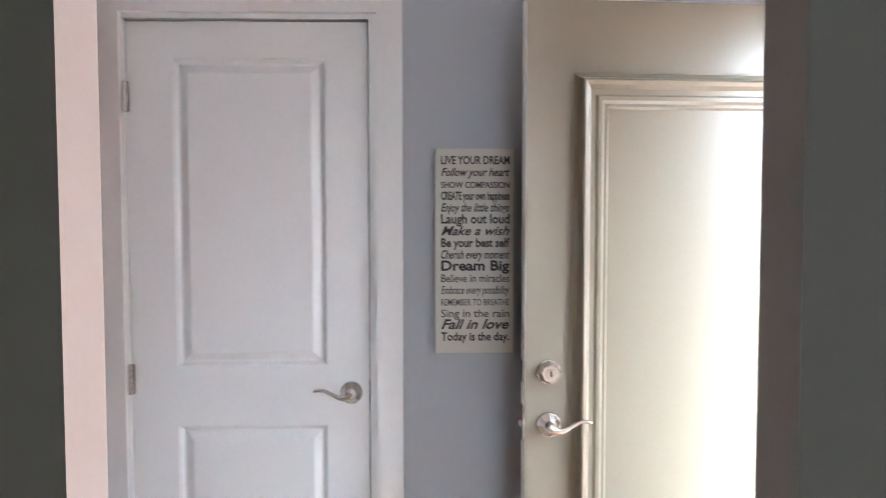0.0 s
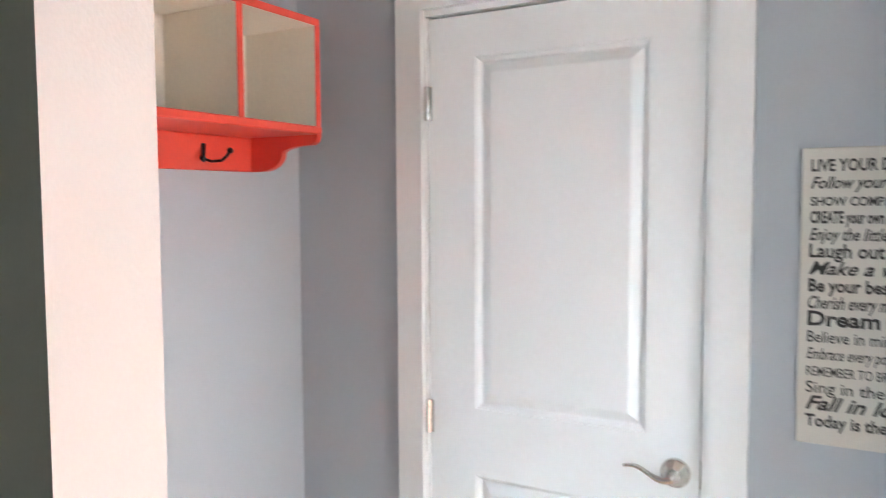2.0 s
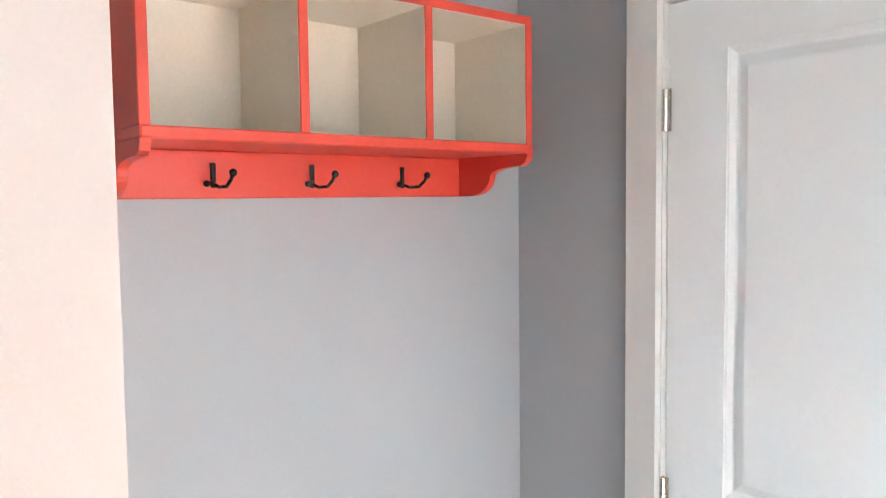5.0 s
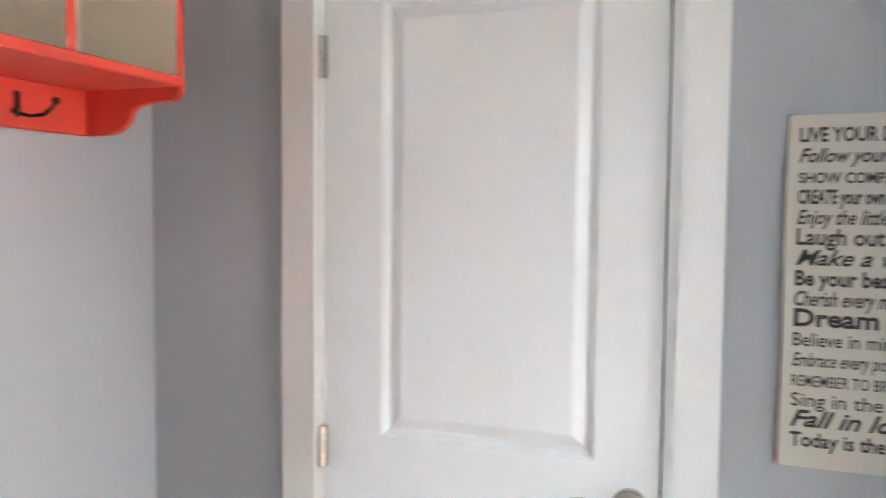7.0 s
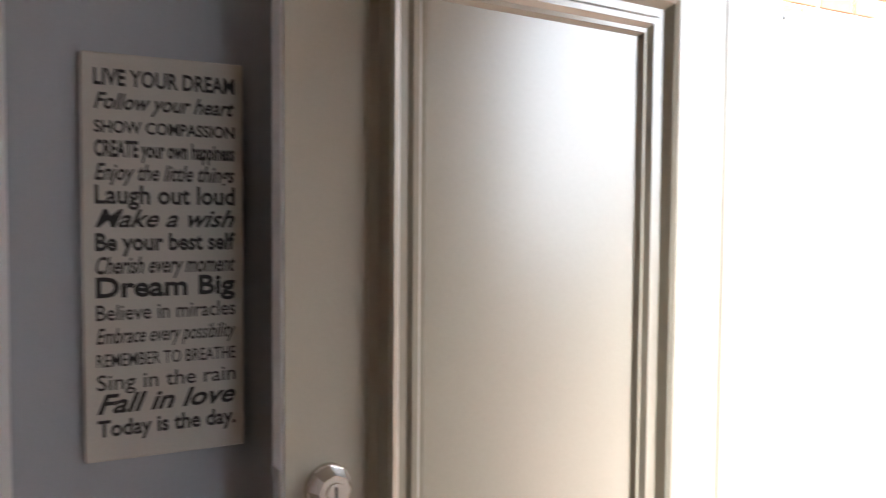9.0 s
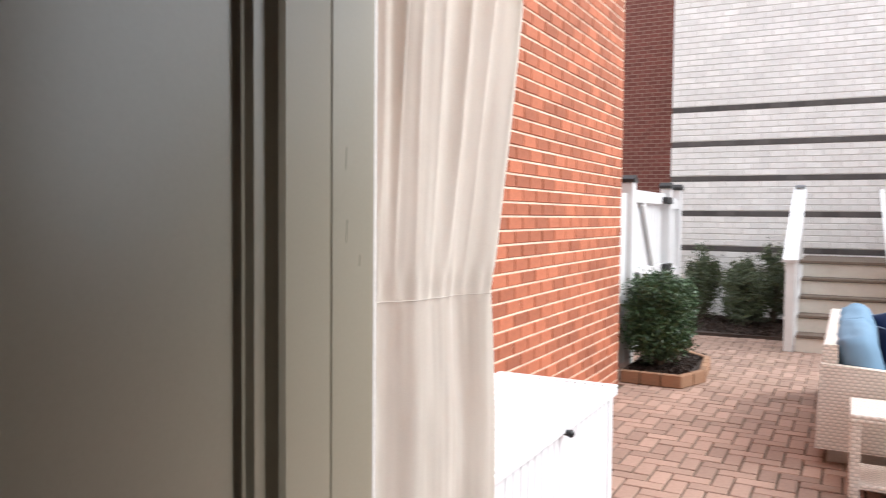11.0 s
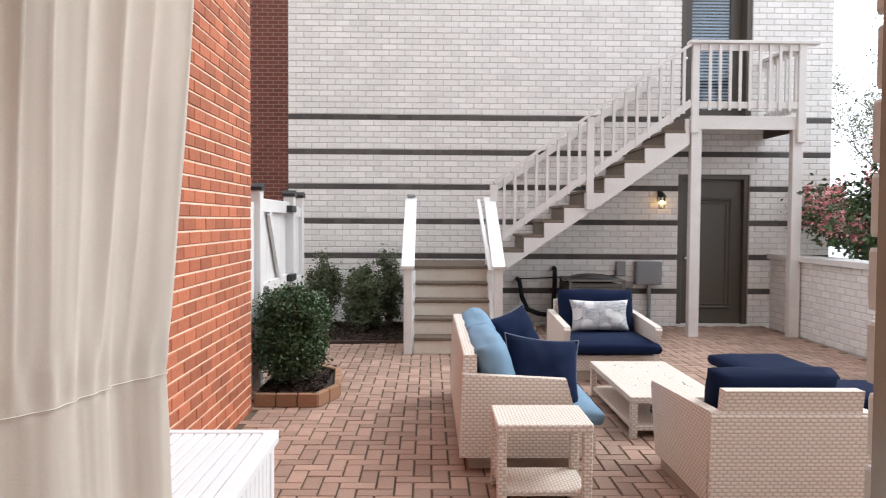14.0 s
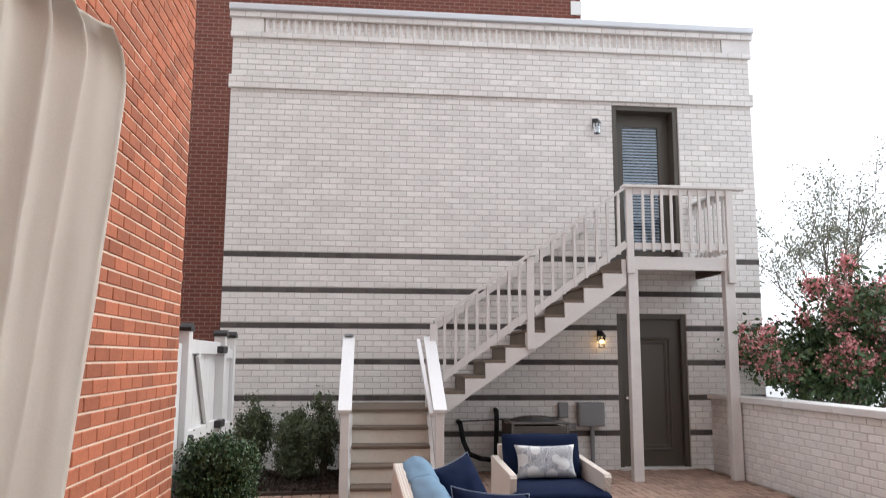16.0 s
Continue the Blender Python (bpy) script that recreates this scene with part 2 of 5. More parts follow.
# near-black colour for unlit depth behind doors and in the cooling unit
INTERIOR_SHADE = paint("dim interior shade", (0.05, 0.055, 0.06), 0.9)
LAMP_GLOW = glow("warm bulb", (1.0, 0.55, 0.16), 6.0)
ROAD = paint("pale road", (0.42, 0.42, 0.42), 0.9, grain=40, var=0.1, bump=0.2)


# ---- building blocks ----
def box(bm, x0, x1, y0, y1, z0, z1, bevel=0.0, seg=1):
    m = Matrix.LocRotScale(((x0 + x1) / 2, (y0 + y1) / 2, (z0 + z1) / 2), None, (abs(x1 - x0), abs(y1 - y0), abs(z1 - z0)))
    made = bmesh.ops.create_cube(bm, size=1.0, matrix=m)["verts"]
    if bevel:
        edges = list({e for v in made for e in v.link_edges})
        bmesh.ops.bevel(bm, geom=edges, offset=bevel, segments=seg, affect="EDGES", profile=0.5)
    return bm


def tube(bm, a, b, r0, r1=None, seg=12):
    a, b = Vector(a), Vector(b)
    m = Matrix.Translation((a + b) / 2) @ (b - a).to_track_quat("Z", "Y").to_matrix().to_4x4()
    bmesh.ops.create_cone(bm, cap_ends=True, segments=seg, radius1=r0, radius2=r0 if r1 is None else r1, depth=(b - a).length, matrix=m)
    return bm


def prism(bm, outline, axis, a, b):
    """An outline of 2D points pushed along an axis from a to b."""
    def place(p, d):
        return {"x": (d, p[0], p[1]), "y": (p[0], d, p[1]), "z": (p[0], p[1], d)}[axis]
    low = [bm.verts.new(place(p, a)) for p in outline]
    high = [bm.verts.new(place(p, b)) for p in outline]
    bm.faces.new(low)
    bm.faces.new(high[::-1])
    for i in range(len(outline)):
        j = (i + 1) % len(outline)
        bm.faces.new((low[j], low[i], high[i], high[j]))
    bmesh.ops.recalc_face_normals(bm, faces=bm.faces)
    return bm


def mesh_of(bm, material, smooth=False):
    me = bpy.data.meshes.new("shape")
    bm.to_mesh(me)
    bm.free()
    me.materials.append(material)
    if smooth:
        me.polygons.foreach_set("use_smooth", [True] * len(me.polygons))
    return me


def part(name, bm, material, parent, label="", smooth=False):
    ob = new(name, mesh_of(bm, material, smooth))
    ob.parent = parent
    return tagged(ob, label)


def thing(name, m, label, category, group="", kind=""):
    ob = new(name)
    ob.empty_display_size = 0.1
    ob.matrix_world = m
    return tagged(ob, label, category, group, kind)


def structure(name, bm, material, label, category):
    return tagged(new(name, mesh_of(bm, material)), label, category, "", "structure")


def B(*a, **k):
    return box(bmesh.new(), *a, **k)


def loft_frame(bm, x0, x1, z0, z1, y, profile):
    """Concentric rectangles on a face that looks to -y: each step goes in by inset and back by depth; the last is closed."""
    rings = []
    for inset, depth in profile:
        rings.append([bm.verts.new((x, y + depth, z)) for x, z in ((x0 + inset, z0 + inset), (x1 - inset, z0 + inset), (x1 - inset, z1 - inset), (x0 + inset, z1 - inset))])
    for a, b in zip(rings, rings[1:]):
        for i in range(4):
            j = (i + 1) % 4
            bm.faces.new((a[i], a[j], b[j], b[i]))
    bm.faces.new(rings[-1])


def panel_leaf(w, z0, z1, thick, panels, profile):
    """A panelled door leaf, x from 0 to w, front on y = 0 looking to -y."""
    bm = bmesh.new()
    xs = sorted({0, w, *(p[0] for p in panels), *(p[1] for p in panels)})
    zs = sorted({z0, z1, *(p[2] for p in panels), *(p[3] for p in panels)})
    for a, b in zip(xs, xs[1:]):
        for c, d in zip(zs, zs[1:]):
            if not any(p[0] <= a and b <= p[1] and p[2] <= c and d <= p[3] for p in panels):
                bm.faces.new([bm.verts.new(v) for v in ((a, 0, c), (b, 0, c), (b, 0, d), (a, 0, d))])
    for p in panels:
        loft_frame(bm, *p, 0, profile)
    for quad in (((0, 0, z0), (0, 0, z1), (0, thick, z1), (0, thick, z0)), ((w, 0, z1), (w, 0, z0), (w, thick, z0), (w, thick, z1)),
                 ((0, 0, z1), (w, 0, z1), (w, thick, z1), (0, thick, z1)), ((w, 0, z0), (0, 0, z0), (0, thick, z0), (w, thick, z0)),
                 ((0, thick, z0), (0, thick, z1), (w, thick, z1), (w, thick, z0))):
        bm.faces.new([bm.verts.new(v) for v in quad])
    bmesh.ops.remove_doubles(bm, verts=bm.verts, dist=1e-5)
    bmesh.ops.recalc_face_normals(bm, faces=bm.faces)
    return bm


def lever_handle(parent, x, z, toward, material):
    """A faceted rose with a curved lever on a face that looks to -y."""
    rose = bmesh.new()
    tube(rose, (x, 0, z), (x, -0.012, z), 0.034, 0.033, 28)
    tube(rose, (x, -0.012, z), (x, -0.03, z), 0.033, 0.017, 8)
    tube(rose, (x, -0.03, z), (x, -0.052, z), 0.012, 0.012, 12)
    h = part("handle", rose, material, parent, "satin nickel lever handle")
    lever = bmesh.new()
    last = None
    for i in range(15):
        u = i / 14
        c = Vector((x + toward * (0.115 * u - 0.006), -0.05 + 0.004 * math.sin(u * 3), z - 0.009 * math.sin(u * 6.0) + 0.012 * u * u * (1 if u < 0.8 else 0.9)))
        ring = [lever.verts.new(c + Vector((0, 0.0055 * math.cos(k * math.tau / 8), (0.010 - 0.006 * u) * math.sin(k * math.tau / 8)))) for k in range(8)]
        if last:
            for k in range(8):
                lever.faces.new((last[k], last[(k + 1) % 8], ring[(k + 1) % 8], ring[k]))
        else:
            lever.faces.new(ring)
        last = ring
    lever.faces.new(last)
    bmesh.ops.recalc_face_normals(lever, faces=lever.faces)
    part("lever", lever, material, h, smooth=True)
    return h


def hinge(parent, x, y, z):
    bm = bmesh.new()
    for k in range(5):
        tube(bm, (x, y, z - 0.045 + k * 0.018), (x, y, z - 0.0285 + k * 0.018), 0.0075, None, 10)
    box(bm, x - 0.012, x + 0.012, y + 0.004, y + 0.007, z - 0.045, z + 0.045)
    part("hinge", bm, NICKEL, parent, "satin nickel butt hinge")


# ---- indoor shell ----
H = 2.6
wn = bmesh.new()
for x0, x1, z0, z1 in ((-0.575, -0.0165, 0, H), (0.7315, 2.2, 0, H), (-0.0165, 0.7315, 2.0495, H)):
    box(wn, x0, x1, 0.0, 0.12, z0, z1)
structure("wall_north", wn, GREY_PAINT, "blue-grey painted wall with a white closet door", "wall")
structure("wall_west", B(-0.575, -0.455, -1.252, 0, 0, H), GREY_PAINT, "blue-grey painted wall behind the red coat shelf", "wall")


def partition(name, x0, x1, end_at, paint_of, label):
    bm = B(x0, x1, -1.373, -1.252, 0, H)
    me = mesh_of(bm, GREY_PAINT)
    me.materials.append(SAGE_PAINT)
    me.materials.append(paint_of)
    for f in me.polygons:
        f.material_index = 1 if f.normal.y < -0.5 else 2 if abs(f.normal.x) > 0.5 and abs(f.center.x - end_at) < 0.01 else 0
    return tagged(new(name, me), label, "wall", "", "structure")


# jambs differ in paint: doorway light on one, shade on the other
partition("wall_south_1", -2.6, 0.437, 0.437, LIT_JAMB_PAINT, "partition wall end beside the wide opening, lit cream jamb and sage face")
partition("wall_south_2", 1.338, 2.05, 1.338, SHADED_JAMB_PAINT, "partition wall end beside the wide opening, shaded grey jamb and sage face")
structure("wall_south_3", B(0.437, 1.338, -1.371, -1.254, 2.3, H), SAGE_PAINT, "sage painted wall above the opening", "wall")
rs = bmesh.new()
for x0, x1, z0, z1 in ((-2.72, 1.52, 0, H), (1.95, 2.2, 0, H), (1.52, 1.95, 0, 0.9), (1.52, 1.95, 2.3, H)):
    box(rs, x0, x1, -5.12, -5.0, z0, z1)
structure("wall_room_south", rs, SAGE_PAINT, "sage painted plain wall of the inner room", "wall")
structure("wall_room_west", B(-2.72, -2.6, -5.0, -1.252, 0, H), SAGE_PAINT, "sage painted plain wall of the inner room", "wall")
structure("floor", B(-2.72, 2.2, -5.12, 0.12, -0.12, 0), OAK_FLOOR, "brown oak floor", "floor")
structure("ceiling", B(-2.72, 2.2, -5.12, 0.12, H, H + 0.12), CEILING_PAINT, "white painted ceiling", "ceiling")
DY0, DY1, DTOP = -1.105, -0.146, 2.075
ew = bmesh.new()
for y0, y1, z0, z1 in ((-5.12, DY0, 0, H), (DY1, 0.0, 0, H), (DY0, DY1, DTOP, H)):
    box(ew, 2.05, 2.2, y0, y1, z0, z1)
structure("wall_east", ew, GREY_PAINT, "grey painted inner face of the outside wall, with the doorway", "wall")

# unseen opening, added to let sky light reach the closet door
w1 = thing("window_1", pose(0, 0, 0), "white framed unseen window added to light the inner room", "window", kind="structure")
for x0, x1, z0, z1 in ((1.52, 1.55, 0.9, 2.3), (1.92, 1.95, 0.9, 2.3), (1.55, 1.92, 0.9, 0.93), (1.55, 1.92, 2.27, 2.3), (1.55, 1.92, 1.58, 1.62)):
    part("window_frame", B(x0, x1, -5.1, -5.02, z0, z1), TRIM_WHITE, w1)

# closet door
d1 = thing("door_1", pose(0, 0, 0), "white two-panel closet door, closed, in white casing", "door", kind="structure")
PROFILE = ((0, 0), (0.001, 0.002), (0.005, 0.003), (0.013, 0.014), (0.017, 0.0155), (0.021, 0.0145), (0.041, 0.0015), (0.046, 0.0))
leaf = part("leaf", panel_leaf(0.7165, 0.01, 2.028, 0.035, [(0.1385, 0.5915, 0.996, 1.920), (0.1385, 0.5915, 0.23, 0.816)], PROFILE), DOOR_WHITE, d1)
leaf.location = (-0.0105, 0.012, 0)
for z in (1.806, 0.962, 0.2):
    hinge(d1, -0.0085, -0.002, z)
lever_handle(leaf, 0.6625, 0.916, -1, NICKEL)
part("latch_plate", B(0.7155, 0.7185, 0.001, 0.006, 0.885, 0.95), NICKEL, leaf)
for nm, a in (("jamb", (-0.016, -0.0135, -0.0015, 0.118, 0, 2.034)), ("jamb", (0.7105, 0.731, -0.0015, 0.118, 0, 2.034)), ("head_jamb", (-0.016, 0.731, -0.0015, 0.118, 2.034, 2.049))):
    part(nm, B(*a), TRIM_WHITE, d1)
# dark sheet that gives the gap round the leaf its shade
part("back_board", B(-0.0134, 0.7104, 0.054, 0.064, 0, 2.0339), DARK_GAP, d1, "dark sheet for the shade behind the leaf")


def casing(parent, x0, x1, top, width, y0=-0.0005):
    for nm, a in (("casing_leg", (x0 - width, x0, y0 - 0.02, y0, 0, top)), ("casing_leg", (x1, x1 + width, y0 - 0.02, y0, 0, top)), ("casing_head", (x0 - width, x1 + width, y0 - 0.02, y0, top, top + width + 0.008))):
        part(nm, B(*a), TRIM_WHITE, parent)


casing(d1, -0.0165, 0.7315, 2.0495, 0.079)
d3 = thing("door_3", pose(0, 0, 0), "white cased opening behind the open outside door", "door", kind="structure")
casing(d3, 1.305, 1.90, 2.062, 0.085)
part("leaf", B(1.305, 1.90, -0.012, -0.0005, 0.01, 2.06), DOOR_WHITE, d3)

# outside door, swung open into the room
d2 = thing("door_2", pose(0, 0, 0), "tan outside door standing open, with raised moulding", "door", kind="structure")
ang = math.degrees(math.atan2(-0.180 + 0.250, 2.049 - 1.148))
LW = 0.903
out = thing("door_leaf", pose(1.148, -0.250, 0, 0, 0, ang), "tan painted outside door leaf with raised moulding and nickel locks", "door leaf")
RAISED = ((0, 0), (0.006, 0.001), (0.018, -0.006), (0.024, -0.027), (0.030, -0.031), (0.040, -0.026), (0.050, -0.010), (0.064, -0.009), (0.070, -0.015), (0.080, -0.015), (0.088, -0.006), (0.096, -0.007), (0.102, 0.003), (0.106, 0.003))
oleaf = part("leaf", panel_leaf(LW, 0.012, 2.03, 0.044, [(0.123, LW - 0.135, 0.22, 1.843)], RAISED), TAN_ENAMEL, out)
part("edge_strip", B(-0.003, 0.0, 0.004, 0.040, 0.012, 2.03), TRIM_WHITE, out, "pale door edge")
for z, hh in ((1.03, 0.03), (0.886, 0.05)):
    part("latch_plate", B(-0.005, -0.003, 0.009, 0.035, z - hh, z + hh), NICKEL, out)
part("latch", B(-0.016, -0.005, 0.014, 0.030, 0.876, 0.896, bevel=0.003), NICKEL, out)
bolt = bmesh.new()
tube(bolt, (0.063, 0, 1.03), (0.063, -0.008, 1.03), 0.034, 0.033, 28)
tube(bolt, (0.063, -0.008, 1.03), (0.063, -0.03, 1.03), 0.033, 0.024, 8)
bolt = part("deadbolt", bolt, NICKEL, out, "satin nickel deadbolt")
part("key_cylinder", tube(bmesh.new(), (0.063, -0.029, 1.03), (0.063, -0.033, 1.03), 0.014, 0.013, 20), NICKEL, bolt)
part("keyhole", B(0.0615, 0.0645, -0.0342, -0.0325, 1.022, 1.038), DARK_GAP, bolt)
lever_handle(out, 0.063, 0.886, 1, NICKEL)
for z in (1.8, 1.05, 0.25):
    hb = bmesh.new()
    tube(hb, (LW + 0.004, 0.012, z - 0.05), (LW + 0.004, 0.012, z + 0.05), 0.008)
    part("hinge", hb, NICKEL, out)
# its frame
JL, JR = -0.180, -1.028
part("jamb", B(2.052, 2.166, JL, DY1, 0, DTOP, bevel=0.002), TAN_ENAMEL, d2)
part("jamb", B(2.052, 2.207, DY0, JR, 0, DTOP, bevel=0.002), TAN_ENAMEL, d2)
part("head_jamb", B(2.052, 2.207, JR, JL, 2.036, DTOP), TAN_ENAMEL, d2)
part("stop", B(2.10, 2.112, JR, JR + 0.012, 0, 2.036), TAN_ENAMEL, d2)
part("seal", B(2.0935, 2.0995, JR + 0.0005, JR + 0.011, 0, 2.036), DARK_GAP, d2)
part("brick_mould", B(2.1665, 2.235, JL + 0.038, DY1 + 0.02, 0, DTOP + 0.03, bevel=0.003), TAN_ENAMEL, d2)
part("brick_mould", B(2.2075, 2.235, DY0 - 0.02, JR - 0.030, 0, DTOP + 0.03, bevel=0.003), TAN_ENAMEL, d2)
for x, z0, z1 in ((2.09, 1.35, 1.40), (2.092, 1.23, 1.28), (2.13, 1.19, 1.22)):
    part("scratch", tube(bmesh.new(), (x, JL, z0 + 0.012), (x + 0.002, JL, z1), 0.0004, None, 6), DARK_GAP, d2, "dark scratch in the paint")
part("threshold", B(2.052, 2.30, JR, JL, -0.06, 0.018, bevel=0.004), NICKEL, d2, "worn metal threshold")

# coat shelf
sh = thing("coat_shelf", pose(-0.455, -0.618, 0.006), "red wall shelf with three cream cubbies and black hooks", "shelf")
SY0, SY1, SD = -0.417, 0.417, 0.249
cell = (SY1 - SY0 - 4 * 0.018) / 3
part("top_board", B(0.002, SD, SY0, SY1, 1.987, 2.005, bevel=0.002), RED_PAINT, sh)
part("bottom_board", B(0.002, SD + 0.004, SY0, SY1, 1.713, 1.733, bevel=0.003), RED_PAINT, sh)
part("back_board", B(0.002, 0.010, SY0 + 0.018, SY1 - 0.018, 1.733, 1.987), CREAM_LINER, sh)
for i in range(4):
    y = SY0 + i * (cell + 0.018)
    part("divider" if 0 < i < 3 else "side_board", B(0.0101, SD, y, y + 0.018, 1.733, 1.987, bevel=0.0015), RED_PAINT, sh)
    if i < 3:
        a, b = y + 0.018, y + 0.018 + cell
        for q in ((0.0105, SD - 0.003, a + 0.0003, a + 0.0012, 1.7335, 1.9865), (0.0105, SD - 0.003, b - 0.0012, b - 0.0003, 1.7335, 1.9865),
                  (0.0105, SD - 0.003, a + 0.0013, b - 0.0013, 1.7332, 1.7342), (0.0105, SD - 0.003, a + 0.0013, b - 0.0013, 1.9858, 1.9868)):
            part("cubby_lining", B(*q), CREAM_LINER, sh, "cream painted cubby lining")
part("hook_board", B(0.002, 0.020, SY0, SY1, 1.622, 1.7128, bevel=0.002), RED_PAINT, sh)
OGEE = [(0.0202, 1.622), (0.055, 1.622)]
for k in range(9):
    a = k / 8 * math.pi / 2
    OGEE.append((0.055 + 0.075 * math.sin(a), 1.622 + 0.045 * (1 - math.cos(a))))
for k in range(1, 9):
    a = k / 8 * math.pi / 2
    OGEE.append((0.13 + 0.10 * (1 - math.cos(a)), 1.667 + 0.020 * math.sin(a)))
OGEE += [(0.243, 1.694), (0.249, 1.706), (0.249, 1.7128), (0.0202, 1.7128)]
for y in (SY0, SY1 - 0.018):
    part("bracket", prism(bmesh.new(), OGEE, "y", y, y + 0.018), RED_PAINT, sh, "red scrolled bracket")
for y in (-0.212, 0.0, 0.23):
    hk = part("hook", B(0.0202, 0.025, y - 0.0055, y + 0.0055, 1.642, 1.69, bevel=0.002), BLACK_IRON, sh, "black iron coat hook")
    prong = bmesh.new()
    pts = [Vector((0.025, y, 1.650)), Vector((0.05, y, 1.643)), Vector((0.085, y, 1.644)), Vector((0.105, y, 1.656)), Vector((0.115, y, 1.668))]
    for a, b in zip(pts, pts[1:]):
        tube(prong, a, b, 0.0034, None, 8)
    bmesh.ops.create_uvsphere(prong, u_segments=10, v_segments=6, radius=0.0075, matrix=Matrix.Translation(pts[-1]))
    tube(prong, (0.025, y, 1.655), (0.038, y - 0.018, 1.648), 0.004, None, 8)
    bmesh.ops.create_uvsphere(prong, u_segments=10, v_segments=6, radius=0.0065, matrix=Matrix.Translation((0.04, y - 0.02, 1.650)))
    part("prong", prong, BLACK_IRON, hk, smooth=True)
teal = bmesh.new()
bmesh.ops.create_uvsphere(teal, u_segments=24, v_segments=12, radius=0.048, matrix=Matrix.Translation((-0.34, -0.58, 2.0115)) @ Matrix.Diagonal((1, 1, 1.0, 1)))
bmesh.ops.bisect_plane(teal, geom=teal.verts[:] + teal.edges[:] + teal.faces[:], plane_co=(0, 0, 2.0115), plane_no=(0, 0, -1), clear_outer=True)
tagged(new("bowl", mesh_of(teal, TEAL, True)), "small teal upturned bowl on the red shelf", "bowl")

# canvas sign with its lines of writing
sg = thing("wall_sign", pose(0.907, -0.002, 1.043), "cream canvas wall sign with lines of charcoal writing", "sign")
part("canvas", B(0, 0.234, -0.036, 0.0, 0, 0.609, bevel=0.003, seg=2), CANVAS, sg)
LINES = [("LIVE YOUR DREAM", 0.024, 0, 0.85), ("Follow your heart", 0.024, 0.35, 0.6), ("SHOW COMPASSION", 0.018, 0, 0.8), ("CREATE your own happiness", 0.024, 0, 1.2), ("Enjoy the little things", 0.025, 0.3, 0.5), ("Laugh out loud", 0.028, 0, 0.7),
         ("Make a wish", 0.027, 0.4, 0.55), ("Be your best self", 0.026, 0, 1.0), ("Cherish every moment", 0.026, 0.3, 0.5), ("Dream Big", 0.030, 0, 1.0), ("Believe in miracles", 0.024, 0, 0.1),
         ("Embrace every possibility", 0.024, 0.3, 0.2), ("REMEMBER TO BREATHE", 0.020, 0, 0.0), ("Sing in the rain", 0.024, 0, 0.0), ("Fall in love", 0.029, 0.35, 0.75), ("Today is the day.", 0.025, 0, 0.8)]
for i, (words, tall, shear, bold) in enumerate(LINES):
    cu = bpy.data.curves.new("writing", "FONT")
    cu.body, cu.size, cu.shear, cu.offset, cu.extrude, cu.resolution_u = words, 1.0, shear, 0.008 + bold * 0.022, 0.002, 3
    probe = bpy.data.objects.new("probe", cu)
    scene.collection.objects.link(probe)
    bpy.context.view_layer.update()
    me = bpy.data.meshes.new_from_object(probe.evaluated_get(bpy.context.evaluated_depsgraph_get()))
    bpy.data.objects.remove(probe)
    co = np.empty(len(me.vertices) * 3, np.float32)
    me.vertices.foreach_get("co", co)
    co = co.reshape(-1, 3)
    lo, hi = co.min(0), co.max(0)
    line = np.empty_like(co)
    line[:, 0] = 0.017 + (co[:, 0] - lo[0]) / (hi[0] - lo[0]) * 0.203
    base = 0.562 - i * 0.0349
    line[:, 2] = base + co[:, 1] * tall / 0.72
    line[:, 1] = -0.0364 - (co[:, 2] - lo[2]) * 0.1
    me.vertices.foreach_set("co", line.ravel())
    me.materials.clear()
    me.materials.append(INK)
    ob = new("lettering", me)
    ob.parent = sg

# ---- outdoors: ground and buildings ----
ZP = -0.10
structure("ground", B(-400, 400, -400, 400, -1.2, ZP - 0.075), ROAD, "pale ground and road round the houses", "ground")
patio = structure("pavement", B(2.30, 12.08, -5.30, 1.6, ZP - 0.07, ZP - 0.012), SAND_JOINT, "red clay paver patio in herringbone", "patio")
C, L = 0.0797, 0.213


def chamfered(w, h, d, e=0.004):
    """A piece lying on z = 0, w by h, d high, with a chamfered top: verts and faces."""
    a, b = w / 2, h / 2
    v = [(-a, -b, 0), (a, -b, 0), (a, b, 0), (-a, b, 0), (-a, -b, d - e), (a, -b, d - e), (a, b, d - e), (-a, b, d - e), (-a + e, -b + e, d), (a - e, -b + e, d), (a - e, b - e, d), (-a + e, b - e, d)]
    f = [(8, 9, 10, 11)] + [(i, (i + 1) % 4, (i + 1) % 4 + 4, i + 4) for i in range(4)] + [(i + 4, (i + 1) % 4 + 4, (i + 1) % 4 + 8, i + 8) for i in range(4)]
    return v, f


SHARED = {}


